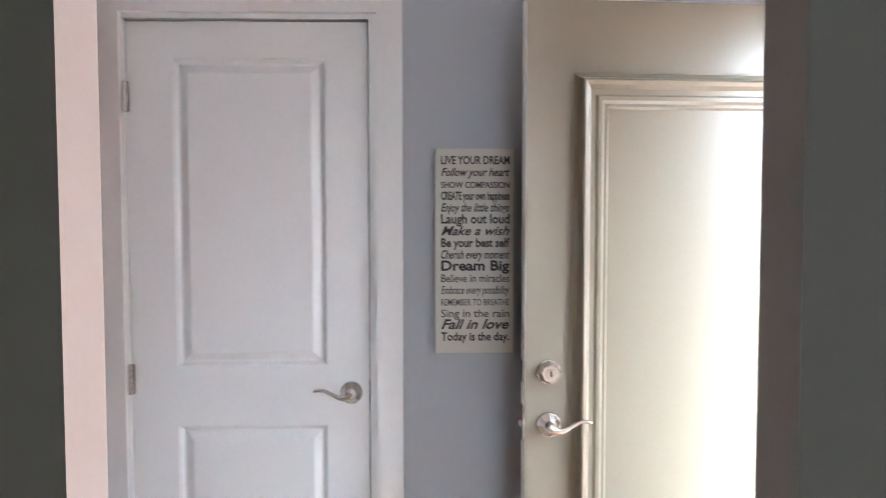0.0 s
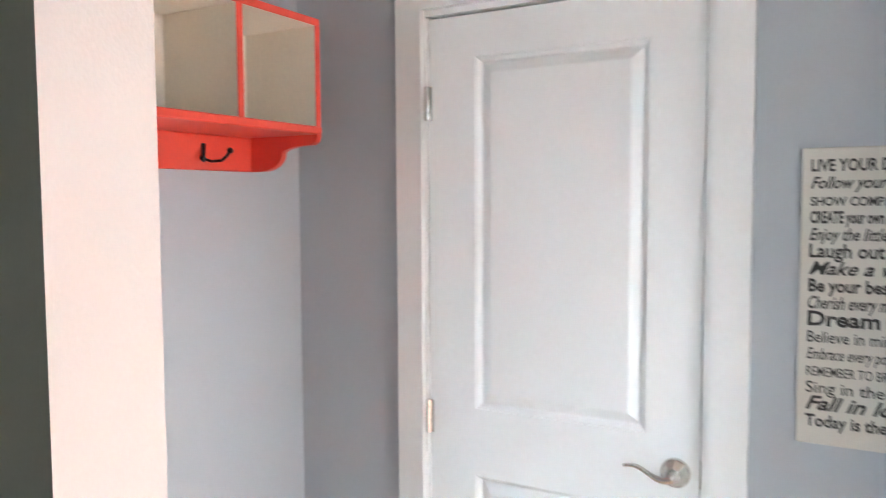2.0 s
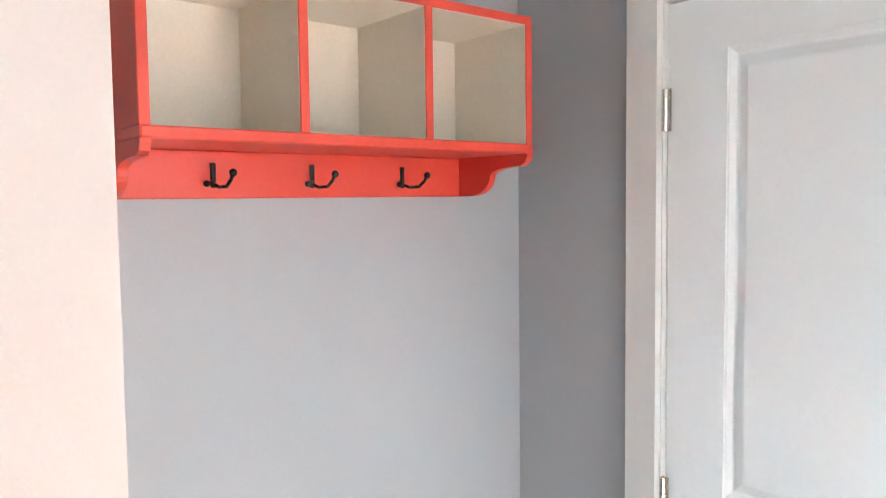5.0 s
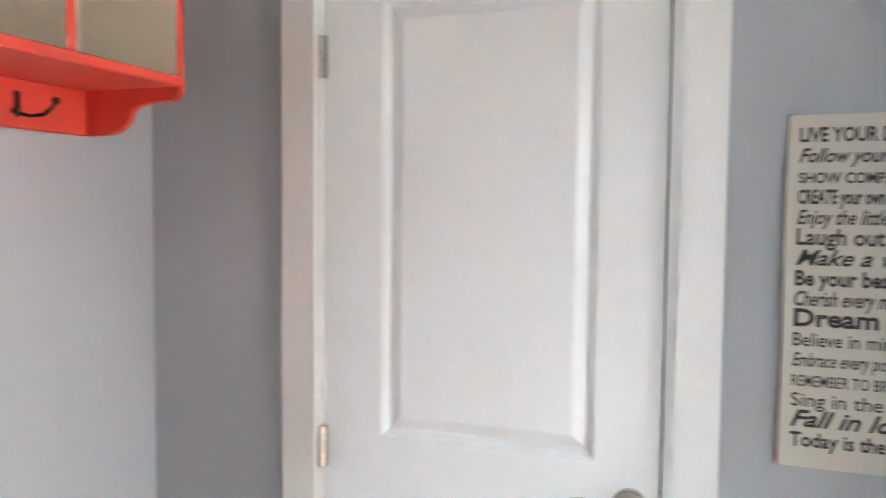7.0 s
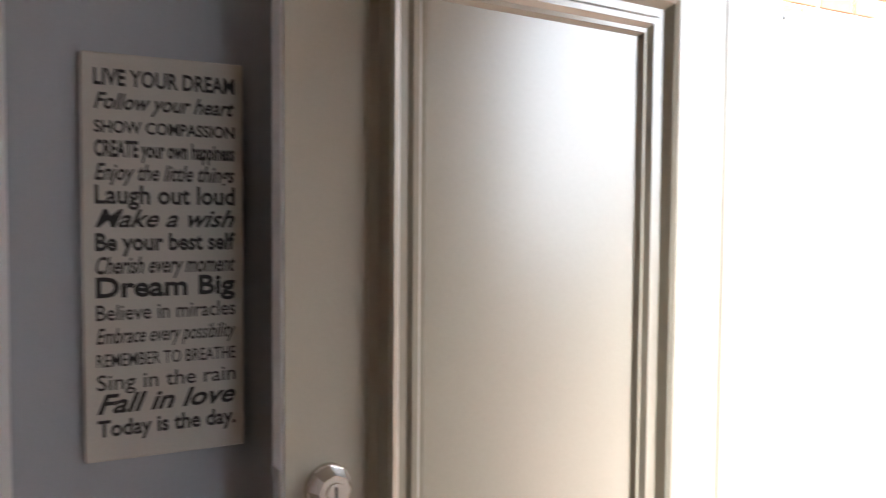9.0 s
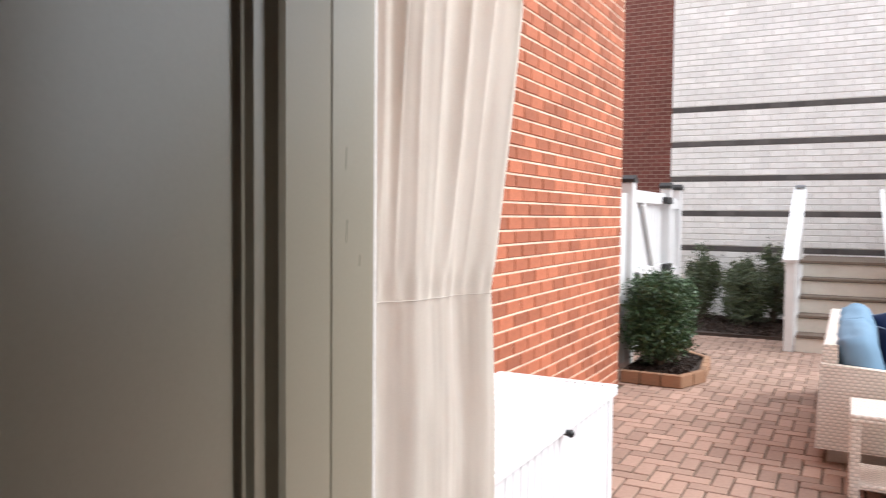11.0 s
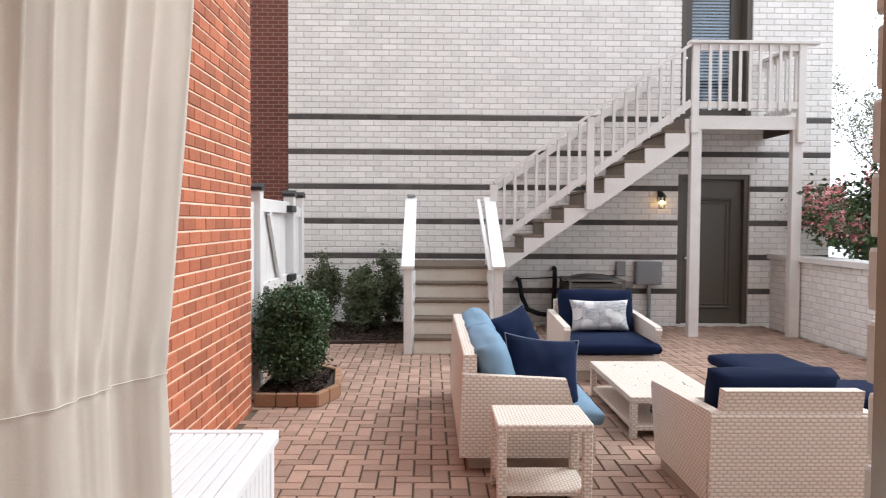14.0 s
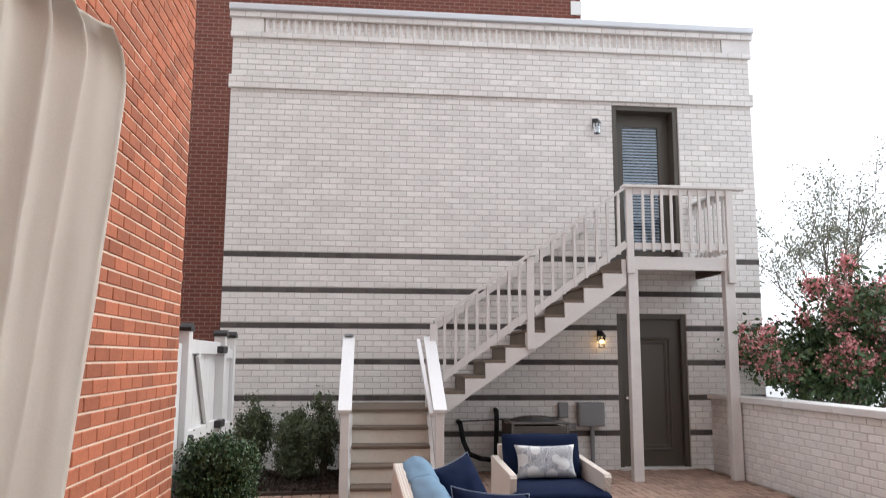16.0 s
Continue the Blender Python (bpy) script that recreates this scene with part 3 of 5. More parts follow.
def lay(name, pieces, m, parent, label, near):
    """Pieces (u, v, w, h, d, material) on the plane of m: those that near() picks are objects of their own, the rest one mesh per material."""
    rest = {}
    for u, v, w, h, d, mat in pieces:
        if near(u, v):
            key = (round(w, 3), round(h, 3), mat.name)
            if key not in SHARED:
                me = bpy.data.meshes.new(name)
                me.from_pydata(*[chamfered(w, h, 0.012)[0], [], chamfered(w, h, 0.012)[1]])
                me.materials.append(mat)
                SHARED[key] = me
            ob = new(name, SHARED[key])
            ob.parent = parent
            ob.matrix_basis = m @ Matrix.Translation((u, v, d - 0.012))
        else:
            vs, fs = rest.setdefault(mat.name, ([], []))
            k = len(vs)
            cv, cf = chamfered(w, h, d)
            vs += [(x + u, y + v, z) for x, y, z in cv]
            fs += [tuple(i + k for i in f) for f in cf]
    for key, (vs, fs) in rest.items():
        me = bpy.data.meshes.new(name + "s")
        me.from_pydata(vs, [], fs)
        me.materials.append(bpy.data.materials[key])
        ob = new(name + "s", me)
        ob.parent = parent
        ob.matrix_basis = m
        tagged(ob, label, "", "", "stuff")


def courses(u0, u1, z0, z1, main, dark=(), holes=(), seed=1):
    rnd = random.Random(seed)
    row = 0
    z = z0
    while z < z1 - 0.02:
        h = min(C, z1 - z)
        mid = z + h / 2
        mat = DARK_BRICK if any(abs(mid - d) < C / 2 for d in dark) else main
        u = u0 - (L / 2 if row % 2 else 0)
        while u < u1 - 0.01:
            spans = [(max(u, u0), min(u + L, u1))]
            for a, b, c, d in holes:
                if c < mid < d:
                    spans = [s for p, q in spans for s in ((p, min(q, a)), (max(p, b), q)) if s[1] - s[0] > 0.001]
            for p, q in spans:
                if q - p > 0.03:
                    yield ((p + q) / 2, mid, q - p - 0.011, h - 0.0115, 0.007 + rnd.uniform(-0.0015, 0.002), mat)
            u += L
        z += C
        row += 1


def upright(origin, along, out):
    """A frame whose x runs along a wall, y up and z out of it."""
    a, o = Vector(along), Vector(out)
    return Matrix.Translation(origin) @ Matrix((a, Vector((0, 0, 1)), o)).transposed().to_4x4()


# garage of white brick
XF, GL, GR, GTOP = 12.08, 1.355, -6.195, 6.2
BANDS = [0.382 + 0.478 * i for i in range(6)]
C = 0.478 / 6
Z0 = BANDS[0] - C / 2 - 6 * C
GD = (-5.062, -4.060, ZP - 0.05, 2.015)
UD = (-5.060, -4.075, 2.66, 5.05)
gar = thing("garage", pose(0, 0, 0), "two-storey white painted brick garage with dark brick bands", "building")
GW = [(XF, XF + 0.3, GD[1], GL, -0.2, GTOP), (XF, XF + 0.3, GR, GD[0], -0.2, GTOP), (XF, XF + 0.3, GD[0], GD[1], GD[3], UD[2]), (XF, XF + 0.3, GD[0], GD[1], UD[3], GTOP),
      (XF + 0.3, XF + 6, GR, GR + 0.3, -0.2, GTOP), (XF + 0.3, XF + 6, GL - 0.3, GL, -0.2, GTOP), (XF + 5.7, XF + 6, GR + 0.3, GL - 0.3, -0.2, GTOP)]
gwall, *_ = [part("wall", B(*q), WHITE_MORTAR, gar) for q in GW]
part("roof", B(XF + 0.3, XF + 5.7, GR + 0.3, GL - 0.3, GTOP - 0.5, GTOP - 0.3), CONCRETE, gar)
part("roof_edge", B(XF - 0.13, XF + 0.32, GR - 0.05, GL + 0.05, GTOP + 0.0, GTOP + 0.09, bevel=0.01), METAL_CAP, gar, "pale metal roof edge")
face = upright((XF, 0, 0), (0, -1, 0), (-1, 0, 0))
holes = [(-GD[1], -GD[0], GD[2], GD[3]), (-UD[1], -UD[0], UD[2], UD[3])]
lay("brick", courses(-GL, -GR, Z0, GTOP, WHITE_BRICK, BANDS, holes), face, gwall, "white painted bricks with dark bands", lambda u, z: 0.3 < u < 3.3 and 0.9 < z < 2.25)


for z in BANDS:
    runs = [(GR, GL)]
    for a, b, c, d in (GD, UD):
        if c < z < d:
            runs = [(GR, a), (b, GL)]
    for a, b in runs:
        part("band_joint", B(XF - 0.0055, XF - 0.0005, a + 0.001, b - 0.001, z - C / 2 + 0.004, z + C / 2 - 0.004), DARK_BRICK, gar, "dark mortar of the band")


def ledge(z0, z1, proud, y0=GR, y1=GL):
    bm = B(XF - proud, XF - 0.001, y0 - proud * 0.6, y1 + proud * 0.6, z0, z1)
    ob = part("ledge", bm, WHITE_MORTAR, gar)
    n = max(1, round((z1 - z0) / C))
    f = upright((XF - proud, 0, 0), (0, -1, 0), (-1, 0, 0))
    lay("brick", courses(-y1 - proud * 0.6, -y0 + proud * 0.6, z0, z1, WHITE_BRICK, seed=n), f, ob, "white painted bricks of the ledge", lambda u, z: False)


ledge(5.09, 5.28, 0.045)
ledge(5.83, 5.91, 0.045)
ledge(6.11, 6.20, 0.075)
part("frieze_block", B(XF - 0.045, XF - 0.001, GL - 0.42, GL + 0.02, 5.91, 6.11), WHITE_BRICK, gar)
part("frieze_block", B(XF - 0.045, XF - 0.001, GR - 0.02, GR + 0.42, 5.91, 6.11), WHITE_BRICK, gar)
n_teeth = 68
for i in range(n_teeth):
    y = GL - 0.46 - i * (GL - GR - 0.92) / (n_teeth - 1)
    part("frieze_brick", prism(bmesh.new(), [(XF - 0.001, y - 0.034), (XF - 0.05, y + 0.0), (XF - 0.001, y + 0.034)], "z", 5.912, 6.108), WHITE_BRICK, gar)


def back_door(name, y0, y1, z0, z1, label, glazed):
    d = thing(name, pose(XF, y1, z0, 0, 0, -90), label, "door", kind="structure")
    w, h = y1 - y0, z1 - z0
    f = 0.07
    back = 0.15 if glazed else 0.0
    for nm, a in (("frame", (0, f, 0.02, 0.16 + back, 0, h)), ("frame", (w - f, w, 0.02, 0.16 + back, 0, h)), ("frame", (f, w - f, 0.02, 0.16 + back, h - f, h))):
        part(nm, B(*a, bevel=0.006), BROWN_DOOR, d)
    # dark sheet that stands for the shade behind the door leaf
    part("dark_reveal", B(0, w, 0.17 + back, 0.2 + back, 0, h), INTERIOR_SHADE, d)
    part("sill", B(-0.02, w + 0.02, -0.06, 0.16, -0.04, 0.02, bevel=0.005), CAP_STONE, d)
    if glazed:
        lf = bmesh.new()
        a, b, c, e = f + 0.15, w - f - 0.15, 0.28, h - f - 0.18
        for q in ((f, a, 0.08, 0.12, 0.02, h - f), (b, w - f, 0.08, 0.12, 0.02, h - f), (a, b, 0.08, 0.12, 0.02, c), (a, b, 0.08, 0.12, e, h - f)):
            box(lf, *q)
        lf = part("leaf", lf, BROWN_DOOR, d)
        lf.location.y = back
        g = part("pane", B(a, b, 0.094, 0.1, c, e), PANE, lf, "glass pane")
        g.visible_shadow = False
        k = 0
        while c + 0.02 + k * 0.045 < e:
            zz = c + 0.02 + k * 0.045
            part("blind_slat", prism(bmesh.new(), [(0.118, zz), (0.140, zz + 0.026), (0.1415, zz + 0.025), (0.1195, zz - 0.001)], "x", a + 0.005, b - 0.005), BLIND, lf)
            k += 1
        part("handle", tube(bmesh.new(), (f + 0.06, 0.08, 1.0), (f + 0.06, 0.03, 1.0), 0.026, 0.02), NICKEL, lf)
        part("deadbolt", tube(bmesh.new(), (f + 0.06, 0.08, 1.14), (f + 0.06, 0.05, 1.14), 0.026, 0.02), NICKEL, lf)
    else:
        lf = part("leaf", panel_leaf(w - 2 * f, 0.02, h - f, 0.04, [(0.13, w - 2 * f - 0.13, 0.22, h - f - 0.25)], RAISED), BROWN_DOOR, d)
        lf.location = (f, 0.1, 0)
        part("handle", tube(bmesh.new(), (0.07, 0, 0.95), (0.07, -0.05, 0.95), 0.026, 0.02), NICKEL, lf)
    return d


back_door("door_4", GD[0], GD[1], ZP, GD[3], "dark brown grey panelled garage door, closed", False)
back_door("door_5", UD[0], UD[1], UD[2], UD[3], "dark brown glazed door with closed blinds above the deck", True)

# orange brick wing of the house
BW, BX = 0.772, 7.325
wing = structure("wall_wing", B(2.2, BX, BW, BW + 6, -0.3, 9.0), ORANGE_MORTAR, "orange brick house wall with pale mortar", "wall")
lay("brick", courses(2.3, BX, ZP - 0.05, 9.0, ORANGE_BRICK, seed=4), upright((0, BW, 0), (1, 0, 0), (0, -1, 0)), wing, "orange bricks", lambda u, z: 4.1 < u < 5.7 and 0.5 < z < 1.75)
lay("brick", courses(BW, BW + 1.5, ZP - 0.05, 9.0, ORANGE_BRICK, seed=5), upright((BX, 0, 0), (0, 1, 0), (1, 0, 0)), wing, "orange bricks", lambda u, z: False)

# outside face of the house wall beside the doorway
hw = bmesh.new()
for y0, y1, z0, z1 in ((-6.0, DY0 + 0.012, ZP - 0.1, 9.0), (-0.112, BW, ZP - 0.1, 9.0), (DY0 + 0.012, -0.112, DTOP + 0.03, 9.0)):
    box(hw, 2.236 if z0 < 2 else 2.2, 2.288, y0, y1, z0, z1)
hw = structure("wall_house", hw, WHITE_MORTAR, "white painted brick outside wall round the doorway", "wall")
reveal = upright((2.288, 0, 0), (0, 1, 0), (1, 0, 0))
lay("brick", courses(-0.112, BW, ZP, 2.6, WHITE_BRICK, seed=7), reveal, hw, "white painted bricks", lambda u, z: u < 0.05 and z < 2.3)
lay("brick", courses(-2.6, DY0 + 0.012, ZP, 2.6, WHITE_BRICK, seed=8), reveal, hw, "white painted bricks", lambda u, z: u > -1.3 and z < 2.3)
rv = []
for i in range(28):
    rv.append((2.258, ZP + (i + 0.5) * C, 0.06, C - 0.012, 0.006 + random.uniform(0, 0.005), WHITE_BRICK))
lay("brick", [(-p[0], *p[1:]) for p in rv], upright((0, DY0 + 0.028, 0), (-1, 0, 0), (0, 1, 0)), hw, "reveal bricks", lambda u, z: True)
lay("brick", rv, upright((0, -0.100, 0), (1, 0, 0), (0, -1, 0)), hw, "reveal bricks", lambda u, z: True)

# brick house beyond, the shade of the narrow gap put into its brick colour
far = thing("brick_house", pose(17, 0, 0), "tall red brown brick house beyond the garage, coloured dark for shade", "building")
part("wall", B(0, 8, -5.1, 14, -0.2, 14), SHADED_BROWN_BRICK, far)
qn = bmesh.new()
for i in range(30):
    box(qn, -0.02, 0.0, -5.1 - 0.02, -5.1 + (0.22 if i % 2 else 0.1), 2 + i * 0.3985, 2.31 + i * 0.3985)
part("corner_stones", qn, CAP_STONE, far, "pale corner stones")

# low garden wall with its coping
LWY = -5.30
lw = structure("wall_garden", B(2.4, 11.9, LWY - 0.2, LWY, -0.2, 0.85), WHITE_MORTAR, "low white painted brick garden wall", "wall")
lay("brick", courses(-11.9, -2.4, ZP, 0.85, WHITE_BRICK, seed=9), upright((0, LWY, 0), (-1, 0, 0), (0, 1, 0)), lw, "white painted bricks", lambda u, z: 8.6 < -u < 11.6 and z > 0.3)
for i in range(10):
    part("coping", B(2.4 + i * 0.95, 2.4 + (i + 1) * 0.95 - 0.006, LWY - 0.25, LWY + 0.06, 0.852, 0.93, bevel=0.008), CAP_STONE, lw)


# ---- patio pieces ----
def herringbone(x0, x1, y0, y1, a=0.1015):
    rnd = random.Random(3)
    for i in range(int((x1 - x0) / a) + 2):
        for j in range(int((y1 - y0) / a) + 2):
            k = (i - j) % 4
            if k == 0:
                x, y, w, h = x0 + (i + 1) * a, y0 + (j + 0.5) * a, 2 * a, a
            elif k == 2:
                x, y, w, h = x0 + (i + 0.5) * a, y0 + j * a, a, 2 * a
            else:
                continue
            if x0 + w / 2 - 0.02 <= x <= x1 - w / 2 + 0.02 and y0 + h / 2 - 0.02 <= y <= y1 - h / 2 + 0.02 and not (y > BW - 0.05 and x < BX + 0.1):
                yield (x, y, w - 0.011, h - 0.011, 0.012 + rnd.uniform(-0.002, 0.002), PAVER)


lay("paver", herringbone(2.31, 12.06, -5.28, 1.5), Matrix.Translation((0, 0, ZP - 0.012)), patio, "red clay pavers in herringbone", lambda u, v: 4.6 < u < 7.2 and -0.9 < v < 0.1)


# ---- stairs and deck ----
def lean(bm, p, q, w, d, side):
    """A straight board from p to q, w wide along side and d thick across."""
    p, q, side = Vector(p), Vector(q), Vector(side).normalized()
    up = (q - p).cross(side).normalized()
    vs = []
    for c in (p, q):
        for a, b in ((-1, -1), (1, -1), (1, 1), (-1, 1)):
            vs.append(bm.verts.new(c + side * a * w / 2 + up * b * d / 2))
    for f in ((3, 2, 1, 0), (4, 5, 6, 7), (0, 1, 5, 4), (1, 2, 6, 5), (2, 3, 7, 6), (3, 0, 4, 7)):
        bm.faces.new([vs[i] for i in f])
    bmesh.ops.recalc_face_normals(bm, faces=bm.faces)
    return bm


st = thing("outdoor_stair", pose(0, 0, ZP), "white painted timber stair with worn brown treads, up to a deck", "stair")
SX0, SYL, SYR = 9.75, -0.43, -1.29
RISE, GO = 0.1808, 0.245
for i in range(5):
    x = SX0 + i * GO
    part("riser", B(x, x + 0.02, SYR, SYL, i * RISE, (i + 1) * RISE - 0.034), RISER_PAINT, st, "cream painted riser")
    if i < 4:
        part("tread", B(x - 0.03, x + GO, SYR + 0.001, SYL - 0.001, (i + 1) * RISE - 0.034, (i + 1) * RISE, bevel=0.006), TREAD_WOOD, st, "worn brown tread")
LZ = 5 * RISE
LX = SX0 + 4 * GO
UY0, UG = -1.529, 0.251
for k in range(6):
    part("landing_board", B(LX - 0.03 + k * 0.2266, LX - 0.03 + (k + 1) * 0.2266 - 0.006, UY0 + 0.0, SYL + 0.04, LZ - 0.034, LZ, bevel=0.003), TREAD_WOOD, st, "worn brown landing board")
part("landing_frame", B(LX + 0.041, 12.06, UY0 + 0.10, SYL - 0.01, LZ - 0.2, LZ - 0.035), STAIR_PAINT, st)
for y in (SYL, SYR - 0.04):
    part("stringer", prism(bmesh.new(), [(SX0 + 0.02, 0), (SX0 + 0.35, 0), (12.05, LZ - 0.25), (12.05, LZ - 0.04), (LX, LZ - 0.04), (SX0 + 0.02, 0.06)], "y", y, y + 0.04), STAIR_PAINT, st)
# lower rails: wide flat caps on short posts
for y in (-0.365, -1.345):
    part("post", B(9.70, 9.79, y - 0.045, y + 0.045, 0, 0.93, bevel=0.004), STAIR_PAINT, st)
    part("post", B(11.0, 11.09, y - 0.045, y + 0.045, 0, 1.72, bevel=0.004), STAIR_PAINT, st)
    cap = lean(bmesh.new(), (9.66, y, 0.945), (11.06, y, 1.735), 0.14, 0.035, (0, 1, 0))
    part("rail_cap", cap, CAP_PAINT, st, "wide white sloping rail cap")
    part("lower_rail", lean(bmesh.new(), (9.79, y, 0.30), (11.0, y, 1.12), 0.035, 0.085, (0, 1, 0)), STAIR_PAINT, st)
    for k in range(8):
        x = 9.88 + k * 0.135
        t = (x - 9.79) / 1.21
        part("baluster", B(x - 0.018, x + 0.018, y - 0.018, y + 0.018, 0.32 + 0.82 * t, 0.98 + 0.68 * t), STAIR_PAINT, st)
part("hand_rail", lean(bmesh.new(), (9.74, -1.262, 0.90), (11.03, -1.205, 1.70), 0.04, 0.05, (0, 1, 0)), CAP_PAINT, st, "slim white inner handrail")
part("post_cap", B(10.985, 11.105, -0.42, -0.31, 1.745, 1.775, bevel=0.01), STEEL_GREY, st, "grey post cap")
# upper flight along the garage
UX0, UX1 = 11.0, 12.04
DZ = 2.78
N = 10
US = (DZ - LZ) / N
UY1 = UY0 - UG * (N - 1)
for i in range(N):
    y = UY0 - i * UG
    part("riser", B(UX0 + 0.041, UX1, y - 0.02, y, LZ + i * US, LZ + (i + 1) * US - 0.034), TREAD_WOOD, st)
    if i < N - 1:
        part("tread", B(UX0 + 0.002, UX1, y - UG, y + 0.03, LZ + (i + 1) * US - 0.034, LZ + (i + 1) * US, bevel=0.005), TREAD_WOOD, st, "worn brown tread")
for x in (UX0, UX1 - 0.045):
    saw = [(-1.36, LZ - 0.20), (-1.36, LZ - 0.036), (UY0, LZ - 0.036), (UY0, LZ + US - 0.035)]
    for i in range(1, N):
        y = UY0 - i * UG
        saw += [(y, LZ + i * US - 0.035), (y, LZ + (i + 1) * US - 0.035)] if i < N - 1 else [(y, LZ + i * US - 0.035), (y, DZ - 0.04)]
    saw += [(UY1 - 0.05, DZ - 0.04), (UY1 - 0.05, DZ - 0.36)]
    part("stringer", prism(bmesh.new(), saw, "x", x, x + 0.04), STAIR_PAINT, st, "white sawtooth stringer")
NEWELS = [(-1.39, 1.93, LZ - 0.1), (-2.59, 2.78, 1.60), (-3.89, 3.70, DZ - 0.22)]
for y, top, low in NEWELS:
    part("newel_post", B(UX0 - 0.05, UX0 - 0.001, y - 0.045, y + 0.045, low, top - 0.03, bevel=0.004), STAIR_PAINT, st)
for (ya, za, _), (yb, zb, _) in zip(NEWELS, NEWELS[1:]):
    part("handrail", lean(bmesh.new(), (UX0 - 0.02, ya, za), (UX0 - 0.02, yb, zb), 0.11, 0.035, (1, 0, 0)), STAIR_PAINT, st)
    part("lower_rail", lean(bmesh.new(), (UX0 - 0.02, ya - 0.045, za - 0.72), (UX0 - 0.02, yb + 0.045, zb - 0.76), 0.035, 0.085, (1, 0, 0)), STAIR_PAINT, st)
    n = 8
    for k in range(1, n + 1):
        y = ya + (yb - ya) * k / (n + 1)
        z = za + (zb - za) * k / (n + 1)
        part("baluster", B(UX0 - 0.046, UX0 - 0.012, y - 0.017, y + 0.017, z - 0.80, z - 0.02), STAIR_PAINT, st)
part("wall_rail", lean(bmesh.new(), (12.0, -1.5, LZ + 1.0), (12.0, -3.7, DZ + 0.62), 0.05, 0.08, (1, 0, 0)), STAIR_PAINT, st)

dk = thing("deck", pose(0, 0, ZP), "white timber deck on tall posts with balusters", "deck")
DY_A, DY_B = -3.85, -5.27
for y in (-3.925, -5.205):
    part("post", B(10.99, 11.10, y - 0.065, y + 0.065, 0, DZ - 0.17, bevel=0.005), STAIR_PAINT, dk)
part("beam", B(10.985, 11.03, DY_B - 0.03, DY_A - 0.0, DZ - 0.17, DZ - 0.0, bevel=0.004), STAIR_PAINT, dk)
for y in (DY_A - 0.05, DY_B):
    part("joist", B(11.031, 12.06, y, y + 0.045, DZ - 0.17, DZ - 0.04), JOIST_SHADE, dk)
for k in range(7):
    part("deck_board", B(11.032 + k * 0.146, 11.032 + (k + 1) * 0.146 - 0.006, DY_B, DY_A, DZ - 0.036, DZ, bevel=0.002), TREAD_WOOD, dk)
part("post", B(10.93, 10.984, -5.265, -5.17, DZ - 0.33, DZ + 0.88, bevel=0.004), STAIR_PAINT, dk)
part("top_rail", B(10.90, 11.05, -5.42, -3.80, DZ + 0.88, DZ + 0.918, bevel=0.005), STAIR_PAINT, dk)
part("lower_rail", B(10.95, 10.985, -5.17, -3.94, DZ + 0.09, DZ + 0.17), STAIR_PAINT, dk)
part("upper_rail", B(10.95, 10.985, -5.17, -3.94, DZ + 0.80, DZ + 0.879), STAIR_PAINT, dk)
for k in range(9):
    y = -4.06 - k * 0.125
    part("baluster", B(10.925, 10.949, y - 0.017, y + 0.017, DZ + 0.06, DZ + 0.86), STAIR_PAINT, dk)
part("top_rail", B(11.051, 12.05, -5.32, -5.18, DZ + 0.88, DZ + 0.918, bevel=0.005), STAIR_PAINT, dk)
part("lower_rail", B(10.986, 12.05, -5.26, -5.225, DZ + 0.09, DZ + 0.17), STAIR_PAINT, dk)
part("upper_rail", B(10.986, 12.05, -5.26, -5.225, DZ + 0.80, DZ + 0.879), STAIR_PAINT, dk)
for k in range(7):
    x = 11.12 + k * 0.13
    part("baluster", B(x - 0.017, x + 0.017, -5.224, -5.20, DZ + 0.06, DZ + 0.86), STAIR_PAINT, dk)

# ---- wicker furniture ----
def cushion(w, d, h, puff=0.03, seed=0, cuts=8):
    """A stuffed cushion centred on x and y, standing on z = 0."""
    bm = bmesh.new()
    bmesh.ops.create_cube(bm, size=1.0)
    bmesh.ops.subdivide_edges(bm, edges=bm.edges, cuts=cuts, use_grid_fill=True)
    for v in bm.verts:
        x, y, z = v.co * 2
        r = (1 - abs(x) ** 5) * (1 - abs(y) ** 5)
        f = 1 - 0.06 * abs(z) ** 3
        thick = (h / 2) * (0.62 + 0.38 * (max(r, 0)) ** 0.5)
        p = Vector((x * w / 2 * f, y * d / 2 * f, z * thick + h / 2))
        p += noise.noise_vector(Vector((x * 2 + seed, y * 2, z))) * puff * 0.25
        v.co = p
    bmesh.ops.recalc_face_normals(bm, faces=bm.faces)
    return bm


def moved(bm, m):
    bmesh.ops.transform(bm, matrix=m, verts=bm.verts)
    return bm


